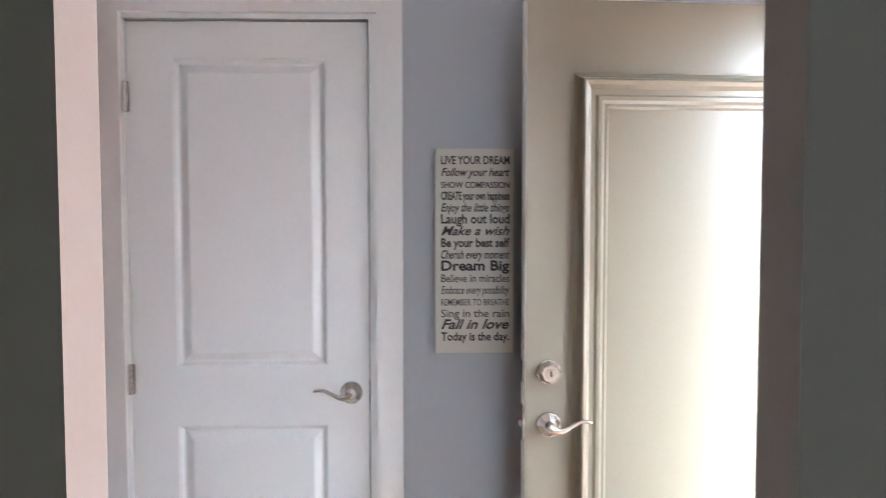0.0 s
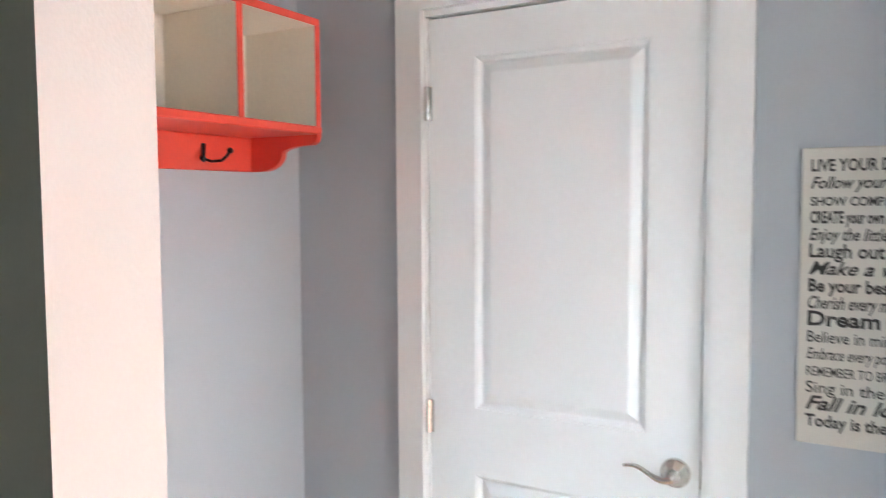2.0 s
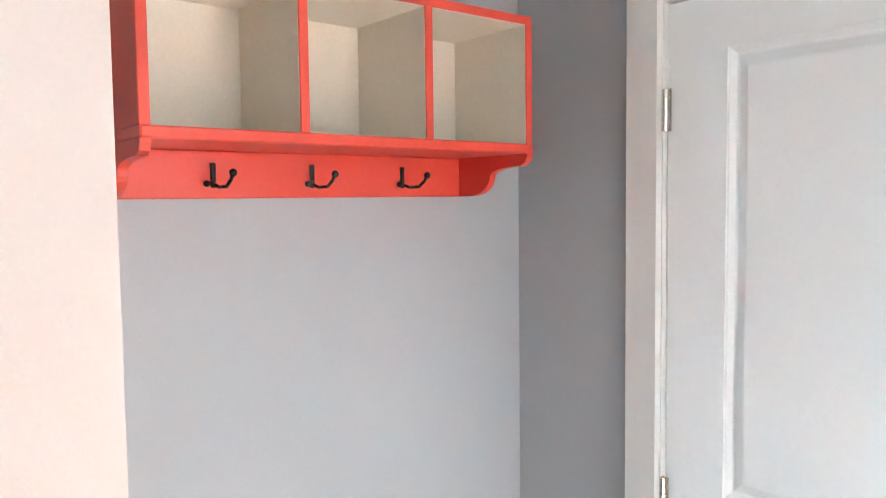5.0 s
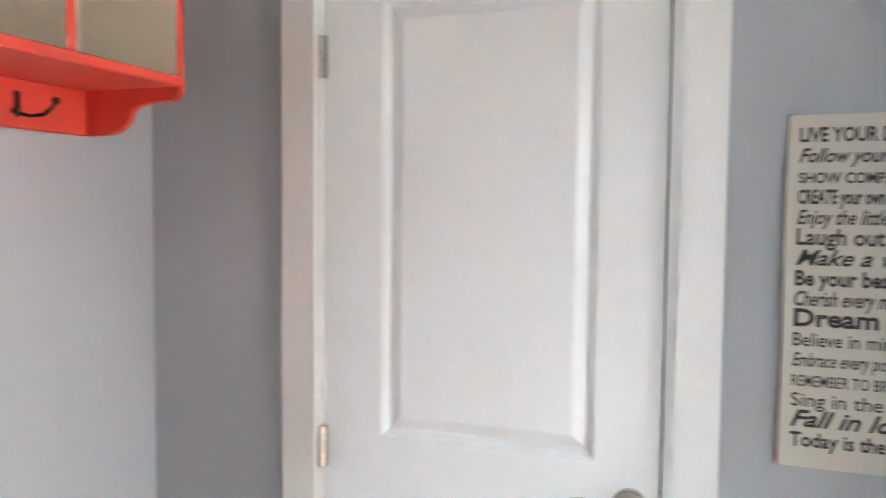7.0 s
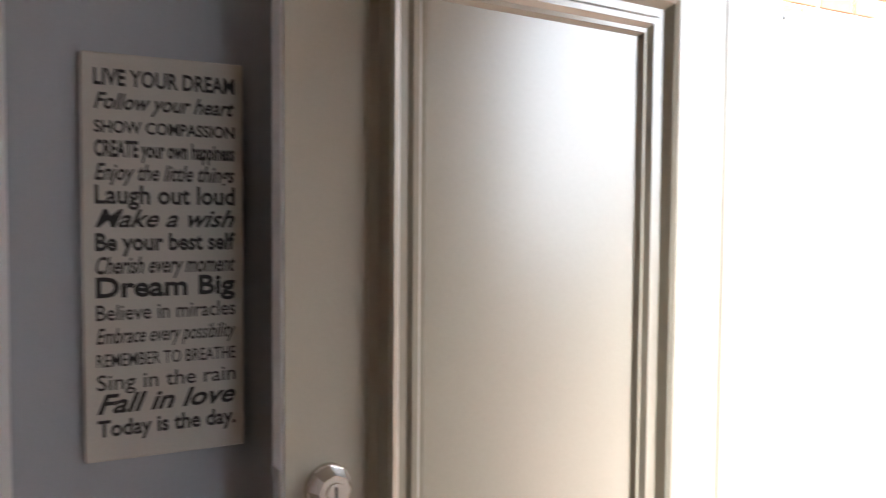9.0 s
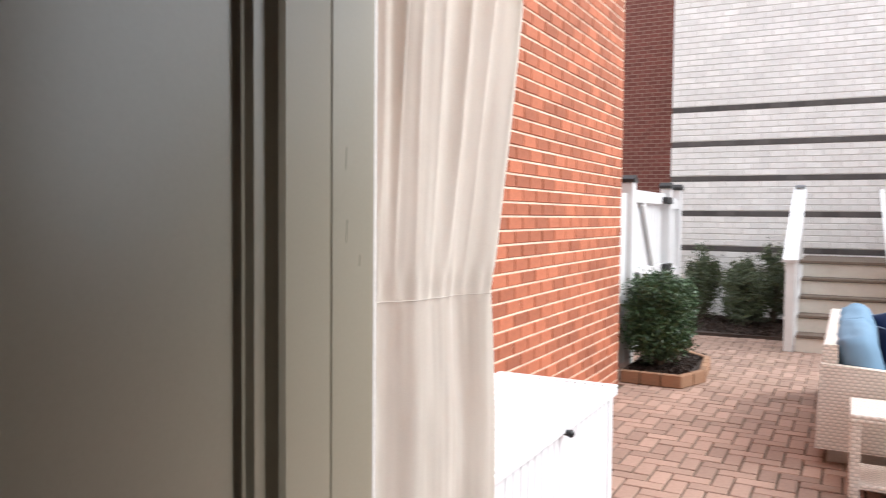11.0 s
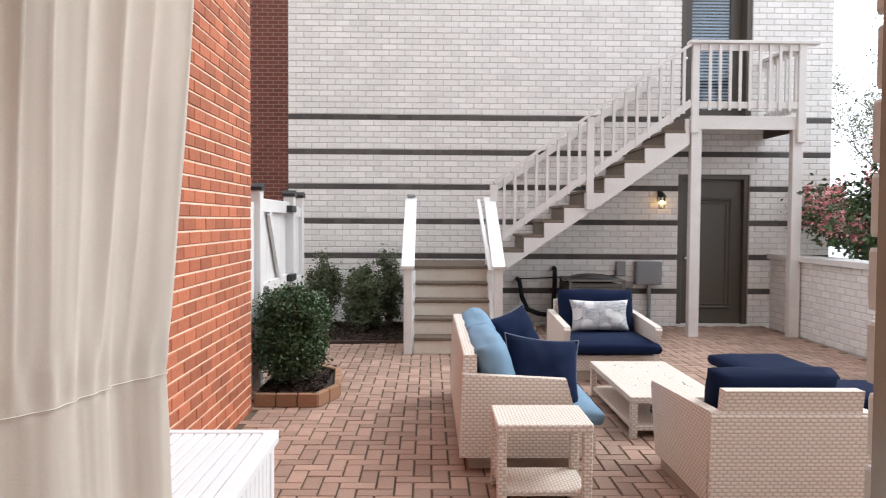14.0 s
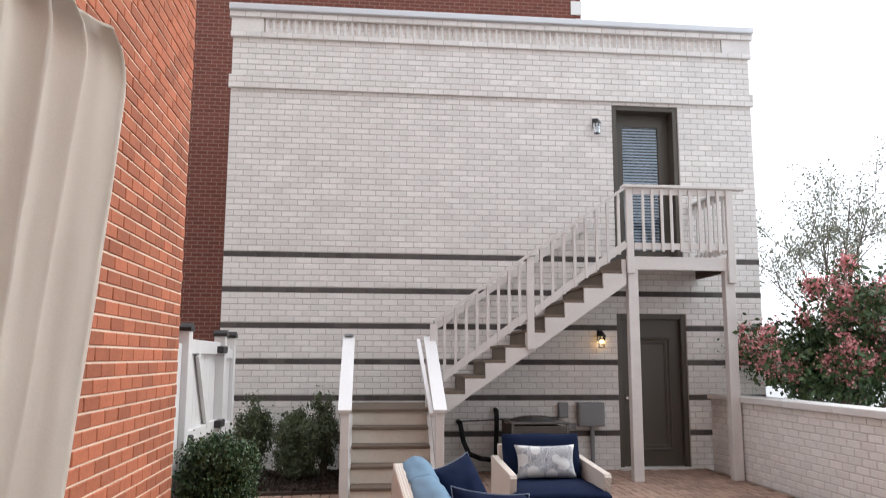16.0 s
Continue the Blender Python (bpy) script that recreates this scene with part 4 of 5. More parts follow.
def armchair(m, label, hw=0.44):
    """Faces -y in its own frame: x across 0.88, y depth from 0 (front) to 0.95 (back)."""
    t = thing("armchair", m, label, "armchair", "wicker armchairs")
    part("plinth", B(-0.36, 0.36, 0.10, 0.85, 0, 0.09), PLINTH, t)
    part("seat_frame", B(-hw + 0.02, hw - 0.02, 0.06, 0.90, 0.09, 0.235, bevel=0.012, seg=2), RESIN, t)
    for sx in (-1, 1):
        a = prism(bmesh.new(), [(0.10, 0.09), (0.93, 0.09), (0.95, 0.55), (0.01, 0.50), (-0.01, 0.47)], "x", sx * (hw + 0.005) - (0.06 if sx > 0 else -0.06), sx * (hw + 0.005))
        part("arm", a, RESIN, t)
    part("back_panel", prism(bmesh.new(), [(0.952, 0.09), (0.972, 0.09), (0.988, 0.53), (0.978, 0.548), (0.953, 0.55)], "x", -hw - 0.006, hw + 0.006), RESIN, t)
    part("backrest", prism(bmesh.new(), [(0.84, 0.24), (0.93, 0.24), (0.995, 0.655), (0.915, 0.655)], "x", -hw + 0.057, hw - 0.057), RESIN, t)
    return t


def cushion_on(name, bm, material, label, m):
    t = tagged(new(name, mesh_of(bm, material, True)), label, "cushion")
    t.matrix_world = m
    return t


c1 = pose(8.30, -2.255, ZP, 0, 0, -90)
armchair(c1, "cream wicker armchair with navy cushions facing the house")
cushion_on("seat_cushion", moved(cushion(0.86, 0.86, 0.15), pose(0, 0.36, 0)), NAVY, "navy seat cushion on a wicker armchair", c1 @ pose(0, 0, 0.235))
cushion_on("back_cushion", cushion(0.74, 0.42, 0.20, seed=2), NAVY, "navy back cushion leaning in a wicker armchair", c1 @ pose(0, 0.84, 0.535, 76))
PRINT = paint("grey floral print", (0.62, 0.62, 0.62), 0.85, grain=400, var=0.08, bump=0.2)
pt = PRINT.node_tree
vor = pt.nodes.new("ShaderNodeTexVoronoi")
vor.feature = "DISTANCE_TO_EDGE"
vor.inputs["Scale"].default_value = 75.0
blot = pt.nodes.new("ShaderNodeTexVoronoi")
blot.inputs["Scale"].default_value = 7.0
tc = pt.nodes.new("ShaderNodeTexCoord")
for q in (vor, blot):
    pt.links.new(tc.outputs["Object"], q.inputs["Vector"])
cut = pt.nodes.new("ShaderNodeMath")
cut.operation = "LESS_THAN"
cut.inputs[1].default_value = 0.10
pt.links.new(vor.outputs["Distance"], cut.inputs[0])
disc = pt.nodes.new("ShaderNodeMath")
disc.operation = "GREATER_THAN"
disc.inputs[1].default_value = 0.42
pt.links.new(blot.outputs["Distance"], disc.inputs[0])
both = pt.nodes.new("ShaderNodeMath")
both.operation = "MULTIPLY"
pt.links.new(cut.outputs[0], both.inputs[0])
pt.links.new(disc.outputs[0], both.inputs[1])
mixer = pt.nodes.new("ShaderNodeMix")
mixer.data_type = "RGBA"
mixer.inputs["A"].default_value = (0.64, 0.64, 0.63, 1)
mixer.inputs["B"].default_value = (0.16, 0.18, 0.23, 1)
pt.links.new(both.outputs[0], mixer.inputs["Factor"])
pt.links.new(mixer.outputs["Result"], pt.nodes["Principled BSDF"].inputs["Base Color"])

c2 = pose(6.02, -2.33, ZP, 0, 0, 90)
armchair(c2, "cream wicker armchair with navy cushions with its back to the house", 0.39)
cushion_on("seat_cushion", moved(cushion(0.76, 0.86, 0.15), pose(0, 0.36, 0)), NAVY, "navy seat cushion on a wicker armchair", c2 @ pose(0, 0, 0.235))
cushion_on("back_cushion", cushion(0.64, 0.40, 0.20, seed=3), NAVY, "navy back cushion leaning in a wicker armchair", c2 @ pose(0, 0.80, 0.49, 78))

so = thing("sofa", pose(5.78, -0.77, ZP), "cream wicker sofa with light blue cushions", "sofa")
SL = 2.06
part("plinth", B(0.12, SL - 0.12, -0.70, -0.06, 0, 0.10), PLINTH, so)
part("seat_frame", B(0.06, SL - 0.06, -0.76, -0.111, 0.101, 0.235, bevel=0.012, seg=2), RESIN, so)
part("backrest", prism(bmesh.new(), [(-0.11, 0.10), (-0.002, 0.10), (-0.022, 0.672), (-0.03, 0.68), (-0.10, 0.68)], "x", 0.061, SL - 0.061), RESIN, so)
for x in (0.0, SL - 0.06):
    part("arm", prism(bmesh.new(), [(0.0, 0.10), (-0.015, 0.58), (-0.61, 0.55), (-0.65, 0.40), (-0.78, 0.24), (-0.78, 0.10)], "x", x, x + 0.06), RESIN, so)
for k in range(2):
    w = (SL - 0.14) / 2
    x = 5.78 + 0.07 + (k + 0.5) * w
    cushion_on("seat_cushion", cushion(w - 0.008, 0.74, 0.15, seed=10 + k), SKY_BLUE, "light blue seat cushion on the wicker sofa", pose(x, -0.77 - 0.475, ZP + 0.235))
    cushion_on("back_cushion", cushion(w + 0.01, 0.39, 0.24, puff=0.07, seed=20 + k), SKY_BLUE, "light blue back cushion leaning in the wicker sofa", pose(x, -1.10, ZP + 0.57, 106, 0, 180))


def pinch(w, d, x, y):
    """The outline of a stuffed pillow: corners drawn out, edges drawn in."""
    return x * w / 2 * (1 - 0.10 * (1 - y * y)), y * d / 2 * (1 - 0.10 * (1 - x * x))


def pillow(w, d, thick, seed, n=16):
    """A knife-edged pillow centred on its origin."""
    bm = bmesh.new()
    for side in (-1, 1):
        grid = []
        for i in range(n + 1):
            row = []
            for j in range(n + 1):
                x, y = 2 * i / n - 1, 2 * j / n - 1
                px, py = pinch(w, d, x, y)
                full = (max(1 - x ** 4, 0) * max(1 - y ** 4, 0)) ** 0.55
                crease = noise.noise(Vector((x * 2.2 + seed, y * 2.2, side))) * 0.16 + noise.noise(Vector((x * 6 + seed, y * 3, side * 2))) * 0.05
                row.append(bm.verts.new((px, py, side * thick / 2 * full * (1 + crease))))
            grid.append(row)
        for a, b in zip(grid, grid[1:]):
            for j in range(n):
                bm.faces.new((a[j], a[j + 1], b[j + 1], b[j]))
    bmesh.ops.remove_doubles(bm, verts=bm.verts, dist=1e-5)
    bmesh.ops.recalc_face_normals(bm, faces=bm.faces)
    return bm


def throw_pillow(m, seed, size):
    t = thing("throw_pillow", m @ pose(0, 0, size * 0.21), "navy square throw pillow with pale piping on the sofa", "pillow", "navy throw pillows")
    part("cover", pillow(size, size, size * 0.40, seed), NAVY, t, smooth=True)
    pp = bmesh.new()
    ring = [(u / 5 - 1, -1) for u in range(10)] + [(1, u / 5 - 1) for u in range(10)] + [(1 - u / 5, 1) for u in range(10)] + [(-1, 1 - u / 5) for u in range(10)]
    ring = [pinch(size + 0.006, size + 0.006, x, y) for x, y in ring]
    for a, b in zip(ring, ring[1:] + ring[:1]):
        tube(pp, (*a, 0), (*b, 0), 0.0026, None, 6)
    part("piping", pp, PIPING, t, "pale piping")


throw_pillow(pose(6.16, -1.27, ZP + 0.48, 0, -60, 10) @ pose(0, 0, 0, 0, 0, -8), 31, 0.47)
throw_pillow(pose(7.36, -1.215, ZP + 0.52, 0, -66, 34) @ pose(0, 0, 0, 0, 0, 14), 33, 0.43)


cushion_on("lumbar_pillow", pillow(0.58, 0.32, 0.16, 5), PRINT, "white lumbar pillow with a grey floral print", c1 @ pose(0.0, 0.56, 0.535, 72))


def wicker_table(name, m, w, d, h, label, shelf):
    t = thing(name, m, label, "table")
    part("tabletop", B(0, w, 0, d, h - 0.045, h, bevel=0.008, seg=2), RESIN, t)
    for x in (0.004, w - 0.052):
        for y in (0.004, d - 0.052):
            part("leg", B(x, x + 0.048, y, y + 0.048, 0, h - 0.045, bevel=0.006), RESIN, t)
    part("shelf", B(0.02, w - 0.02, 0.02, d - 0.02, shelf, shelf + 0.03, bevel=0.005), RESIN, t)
    return t


wicker_table("side_table", pose(5.255, -1.425, ZP), 0.41, 0.49, 0.434, "small cream wicker side table with a low shelf", 0.06)
wicker_table("coffee_table", pose(6.50, -2.57, ZP), 1.30, 0.63, 0.285, "long low cream wicker coffee table with a shelf", 0.05)


def ottoman(m, w, d):
    t = thing("ottoman", m, "cream wicker ottoman with a navy cushion", "ottoman", "wicker ottomans")
    part("plinth", B(-w / 2 + 0.07, w / 2 - 0.07, -d / 2 + 0.07, d / 2 - 0.07, 0, 0.07), PLINTH, t)
    part("body", B(-w / 2, w / 2, -d / 2, d / 2, 0.07, 0.255, bevel=0.012, seg=2), RESIN, t)
    part("cushion", moved(cushion(w + 0.01, d + 0.01, 0.13, seed=w * 9), pose(0, 0, 0.252)), NAVY, t, smooth=True)


ottoman(pose(7.32, -3.24, ZP, 0, 0, 3), 0.88, 0.60)
ottoman(pose(6.44, -3.36, ZP, 0, 0, -6), 0.56, 0.62)

# ---- deck box, drape ----
ch = thing("deck_box", pose(3.09, 0.0, ZP), "white vinyl deck box with a slatted lid", "storage box")
CW, CD, CH = 1.36, 0.58, 0.63
part("body", B(0.025, CW - 0.025, 0.025, CD - 0.02, 0.02, CH - 0.06), VINYL, ch)
for x in (0.012, CW - 0.072):
    part("corner_post", B(x, x + 0.06, 0.012, 0.03, 0, CH - 0.055, bevel=0.004), VINYL, ch)
part("foot_rail", B(0.072, CW - 0.072, 0.014, 0.028, 0.02, 0.09), VINYL, ch)
for k in range(19):
    x = 0.074 + k * 0.0637
    part("slat", B(x, x + 0.058, 0.015, 0.026, 0.09, CH - 0.06, bevel=0.003), VINYL, ch)
lid = part("lid", B(0, CW, -0.005, CD, CH - 0.05, CH - 0.013, bevel=0.006), VINYL, ch)
for k in range(11):
    y = 0.052 + k * 0.0438
    part("lid_slat", B(0.05, CW - 0.05, y, y + 0.036, CH - 0.0135, CH - 0.002, bevel=0.003), VINYL, lid)
for a in ((0, CW, -0.005, 0.046), (0, CW, CD - 0.046, CD), (0, 0.046, 0.0465, CD - 0.0465), (CW - 0.046, CW, 0.0465, CD - 0.0465)):
    part("lid_border", B(*a, CH - 0.013, CH, bevel=0.003), VINYL, lid)
pull = bmesh.new()
tube(pull, (0.655, 0.012, CH - 0.045), (0.655, -0.02, CH - 0.045), 0.010, 0.013)
bmesh.ops.create_uvsphere(pull, u_segments=12, v_segments=8, radius=0.015, matrix=Matrix.Translation((0.655, -0.022, CH - 0.047)))
part("pull", pull, BLACK_IRON, ch, "black pull ring", smooth=True)

dr = thing("drape", pose(0, 0, 0), "off-white canvas outdoor drape hanging in soft folds", "curtain")


DTOPZ = 1.885


def drape_edge(z):
    """Where the free edge hangs at a height: drawn in above the hem seam, wider towards the rod and the ground."""
    if z < 1.10:
        return 2.742 + 0.04 * min((1.10 - z) / 0.3, 1.0)
    k = (z - 1.10) / 0.74
    wide = 2.742 + 0.20 * min(k, 1.0) ** 0.85
    over = max(z - (DTOPZ - 0.075), 0.0) / 0.075
    return wide - 0.085 * (1 - math.sqrt(max(1 - over * over, 0.0)))


def cloth(u, z):
    """A point of the cloth: gathered pleats that die out at the seam, softer waves below it."""
    x = 2.36 + (drape_edge(z) - 2.36) * u
    drift = 0.35 * noise.noise(Vector((u * 2.5, z * 0.6, 4.1))) + 0.05 * math.sin(z * 2.1)
    high = min(max((z - 1.10) / 0.75, 0.0), 1.0)
    q = u * 8.3 + drift + 0.8 * math.sin(u * 4.0)
    pleat = (abs(math.sin(q * math.pi)) ** 0.7 - 0.6) * (0.35 + 0.65 * noise.noise(Vector((q * 0.9, 0.2, 7.7))) ** 2 * 4)
    fine = math.sin(q * math.pi * 2.7 + 3 * drift) * 0.0022 * high ** 2
    wave = 0.009 * math.sin(u * 11 + z * 0.9 + 2.5 * drift) + 0.004 * math.sin(u * 23 - z * 1.7)
    wrinkle = noise.noise(Vector((u * 9, z * 6, 1.3))) * 0.0022 + noise.noise(Vector((u * 24, z * 3, 8.3))) * 0.0014
    pucker = 0.0035 * math.sin(u * 62 + 4 * drift) * math.exp(-((z - 1.13) / 0.035) ** 2) if z > 1.10 else 0.0
    y = -0.045 - 0.115 * u - 0.010 * math.sin(u * math.pi) + 0.036 * high * pleat + fine + wave * (1 - 0.45 * high) + wrinkle + pucker
    curl = max(u - 0.93, 0.0) / 0.07
    return Vector((x - 0.012 * curl ** 3, y + 0.045 * curl ** 2, z))


def drape(z_low, z_high, rows):
    bm = bmesh.new()
    cols = 150
    grid = []
    for i in range(rows + 1):
        z = z_low + (z_high - z_low) * i / rows
        grid.append([bm.verts.new(cloth(j / cols, z)) for j in range(cols + 1)])
    for k in range(1, 5):
        a = k / 4 * math.pi / 2
        grid.append([bm.verts.new(cloth(j / cols, z_high) + Vector((0, 0.012 * (1 - math.cos(a)), 0.009 * math.sin(a)))) for j in range(cols + 1)])
    for a, b in zip(grid, grid[1:]):
        for j in range(cols):
            bm.faces.new((a[j], a[j + 1], b[j + 1], b[j]))
    bmesh.ops.solidify(bm, geom=bm.faces[:], thickness=0.002)
    return bm


part("cloth", drape(ZP + 0.02, DTOPZ, 150), DROPCLOTH, dr, smooth=True)
seam = bmesh.new()
for k in range(80):
    a, b = k / 80, (k + 1) / 80
    tube(seam, cloth(a, 1.105) - Vector((0, 0.0028, 0)), cloth(b, 1.105) - Vector((0, 0.0028, 0)), 0.0009, None, 5)
part("seam", seam, STITCH, dr, "stitched hem seam")
part("rod", tube(bmesh.new(), (2.289, -0.018, DTOPZ - 0.004), (2.80, -0.125, DTOPZ - 0.004), 0.007), BLACK_IRON, dr, "dark hanging rod")

# ---- fence and gate ----
fn = thing("gate_fence", pose(0, 0.90, ZP), "white painted timber fence with a gate", "fence")
for x, w in ((8.02, 0.13), (9.66, 0.11), (10.22, 0.11)):
    p = part("post", B(x - w / 2, x + w / 2, -w / 2, w / 2, 0, 1.70, bevel=0.005), GATE_WHITE, fn)
    part("post_cap", prism(bmesh.new(), [(x - w / 2 - 0.015, 1.70), (x + w / 2 + 0.015, 1.70), (x + w / 2 + 0.01, 1.73), (x, 1.765), (x - w / 2 - 0.01, 1.73)], "y", -w / 2 - 0.012, w / 2 + 0.012), BLACK_IRON, p, "dark post cap")
gate = part("gate_frame", B(8.10, 9.59, -0.012, 0.03, 1.52, 1.64, bevel=0.003), GATE_WHITE, fn)
for q in ((8.10, 9.59, 0.10, 0.22), (8.10, 9.59, 0.78, 0.88)):
    part("rail", B(q[0], q[1], -0.012, 0.03, q[2], q[3], bevel=0.003), GATE_WHITE, fn)
for k in range(11):
    x = 8.10 + k * 0.1356
    part("board", B(x, x + 0.130, 0.031, 0.05, 0.06, 1.62, bevel=0.003), GATE_WHITE, fn)
part("brace", lean(bmesh.new(), (8.62, -0.0, 1.52), (9.12, -0.0, 0.86), 0.03, 0.09, (0, 1, 0)), GATE_WHITE, fn)
for z in (1.55, 0.83):
    part("gate_hinge", B(9.42, 9.66, -0.075, -0.0125, z - 0.02, z + 0.05, bevel=0.006), BLACK_IRON, fn, "black gate hinge")
part("latch", B(8.06, 8.18, -0.09, -0.0125, 0.80, 0.87, bevel=0.01), BLACK_IRON, fn, "black gate latch")
for k in range(4):
    x = 9.72 + k * 0.112
    part("board", B(x, x + 0.107, -0.01, 0.012, 0.06, 1.60, bevel=0.003), GATE_WHITE, fn)
part("rail", B(9.716, 10.164, -0.04, -0.011, 1.48, 1.58), GATE_WHITE, fn)
part("rail", B(9.716, 10.164, -0.04, -0.011, 0.72, 0.82), GATE_WHITE, fn)
part("side_board", B(7.36, 7.955, -0.012, 0.012, 0.06, 1.6), GATE_WHITE, fn)

# ---- planting ----
pl = thing("planter_bed", pose(7.35, 0.2, ZP), "mulch bed edged with upright brown bricks by the gate", "planter")
EDGE = [(0.0, 0.56), (0.0, 0.06), (0.36, -0.07), (1.05, 0.0), (1.35, 0.30), (1.35, 0.62)]
part("mulch", prism(bmesh.new(), [(x + (0.04 if x == 0 else -0.03 if x > 1 else 0), y + (0.05 if y < 0.1 else 0)) for x, y in EDGE], "z", -0.01, 0.075), MULCH, pl)
for (x0, y0), (x1, y1) in zip(EDGE, EDGE[1:]):
    run = math.hypot(x1 - x0, y1 - y0)
    n = max(1, round(run / 0.19))
    a = math.degrees(math.atan2(y1 - y0, x1 - x0))
    for k in range(n):
        u = (k + 0.5) / n
        p = part("brick", B(-run / n / 2 + 0.004, run / n / 2 - 0.004, 0.0, 0.055, 0, 0.105, bevel=0.006), EDGING, pl)
        p.matrix_basis = pose(x0 + (x1 - x0) * u, y0 + (y1 - y0) * u, 0, 0, 0, a)
structure("planting_bed", prism(bmesh.new(), [(10.45, -0.31), (12.07, -0.31), (12.07, 1.3), (10.35, 1.3), (10.38, 0.5)], "z", ZP - 0.01, ZP + 0.035), MULCH, "dark mulch bed under the shrubs", "planting bed")


def leaves(count, place, size, seed, long=1.7):
    """Small pointed folded leaves, each a piece of its own."""
    r = np.random.default_rng(seed)
    at = place(r, count)
    d = r.normal(size=(len(at), 3))
    d /= np.linalg.norm(d, axis=1, keepdims=True)
    e = np.cross(d, r.normal(size=(len(at), 3)))
    e /= np.linalg.norm(e, axis=1, keepdims=True)
    n = np.cross(d, e)
    s = size * r.uniform(0.6, 1.3, (len(at), 1))
    v = np.stack([at - d * s * long / 2, at + e * s / 2 + n * s * 0.15, at + d * s * long / 2, at - e * s / 2 + n * s * 0.15], 1).reshape(-1, 3)
    k = np.arange(len(at))[:, None] * 4
    me = bpy.data.meshes.new("leaves")
    me.from_pydata(v.tolist(), [], np.concatenate([k + [0, 1, 2], k + [0, 2, 3]]).tolist())
    return me


def clumped(radius, height, low, clumps, seed, tight=0.16, shell=0.55):
    """Leaf places: many small clumps through an uneven crown."""
    def place(r, count):
        c = np.random.default_rng(seed)
        d = c.normal(size=(clumps, 3))
        d /= np.linalg.norm(d, axis=1, keepdims=True)
        q = d * c.uniform(shell, 1.0, (clumps, 1)) ** 0.6
        q *= [radius, radius, height / 2]
        q *= 1 + 0.16 * np.sin(d[:, :1] * 5 + seed) + 0.12 * np.sin(d[:, 2:] * 7 + seed)
        q[:, 2] += low + height / 2
        pick = r.integers(0, clumps, count)
        return q[pick] + r.normal(size=(count, 3)) * tight * radius
    return place


def twig_work(bm, base, tips, r0, r):
    for t in tips:
        mid = Vector(base).lerp(Vector(t), 0.45) + Vector(r.normal(size=3)) * 0.05
        tube(bm, base, mid, r0, r0 * 0.7, 6)
        tube(bm, mid, t, r0 * 0.7, r0 * 0.25, 6)


def shrub(x, y, z, radius, height, count, material, size, seed, label, clumps=160, tight=0.16, shell=0.55):
    t = thing("shrub", pose(x, y, z), label, "shrub")
    r = np.random.default_rng(seed)
    bm = bmesh.new()
    tips = [(math.cos(a) * radius * q, math.sin(a) * radius * q, height * h) for a, q, h in zip(r.uniform(0, 6.28, 12), r.uniform(0.2, 0.75, 12), r.uniform(0.4, 0.85, 12))]
    twig_work(bm, (0, 0, 0), tips, 0.012, r)
    part("trunk", bm, BARK, t)
    me = leaves(count, clumped(radius, height * 0.95, height * 0.05, clumps, seed, tight, shell), size, seed)
    me.materials.append(material)
    c = new("crown", me)
    c.parent = t
    return t


shrub(7.80, 0.53, ZP + 0.07, 0.275, 0.88, 30000, HOLLY, 0.018, 11, "dense dark green rounded holly shrub in the brick-edged bed", 700, 0.12, 0.4)
shrub(11.15, 0.24, ZP + 0.03, 0.245, 0.86, 13000, BOXY, 0.021, 12, "bushy green upright oval shrub in the mulch bed", 420, 0.13, 0.3)
shrub(11.55, 0.80, ZP + 0.03, 0.20, 0.94, 6500, BOXY, 0.022, 13, "thin upright shrub by the garage wall", 130, 0.17, 0.2)
shrub(11.6, -0.06, ZP + 0.03, 0.20, 0.94, 5200, BOXY, 0.022, 14, "thin upright shrub with bare stems by the steps", 100, 0.18, 0.2)


def limb(bm, base, tip, r0, r, spots, depth):
    """A bent limb that forks into thinner ones; the outer stretches are gathered for leaves."""
    base, tip = Vector(base), Vector(tip)
    run = (tip - base).length
    mid = base.lerp(tip, 0.5) + Vector(r.normal(size=3)) * run * 0.07
    tube(bm, base, mid, r0, r0 * 0.75, 6)
    tube(bm, mid, tip, r0 * 0.75, r0 * 0.4, 6)
    if depth < 2:
        for k in range(3 if depth else 4):
            root = mid.lerp(tip, r.uniform(-0.3, 0.9))
            way = (tip - base).normalized() + Vector(r.normal(size=3)) * 0.55 + Vector((0, 0, 0.25))
            limb(bm, root, root + way.normalized() * run * r.uniform(0.4, 0.62), r0 * 0.45, r, spots, depth + 1)
    if depth:
        spots += [mid.lerp(tip, u) for u in (0.2, 0.5, 0.8, 1.0)]


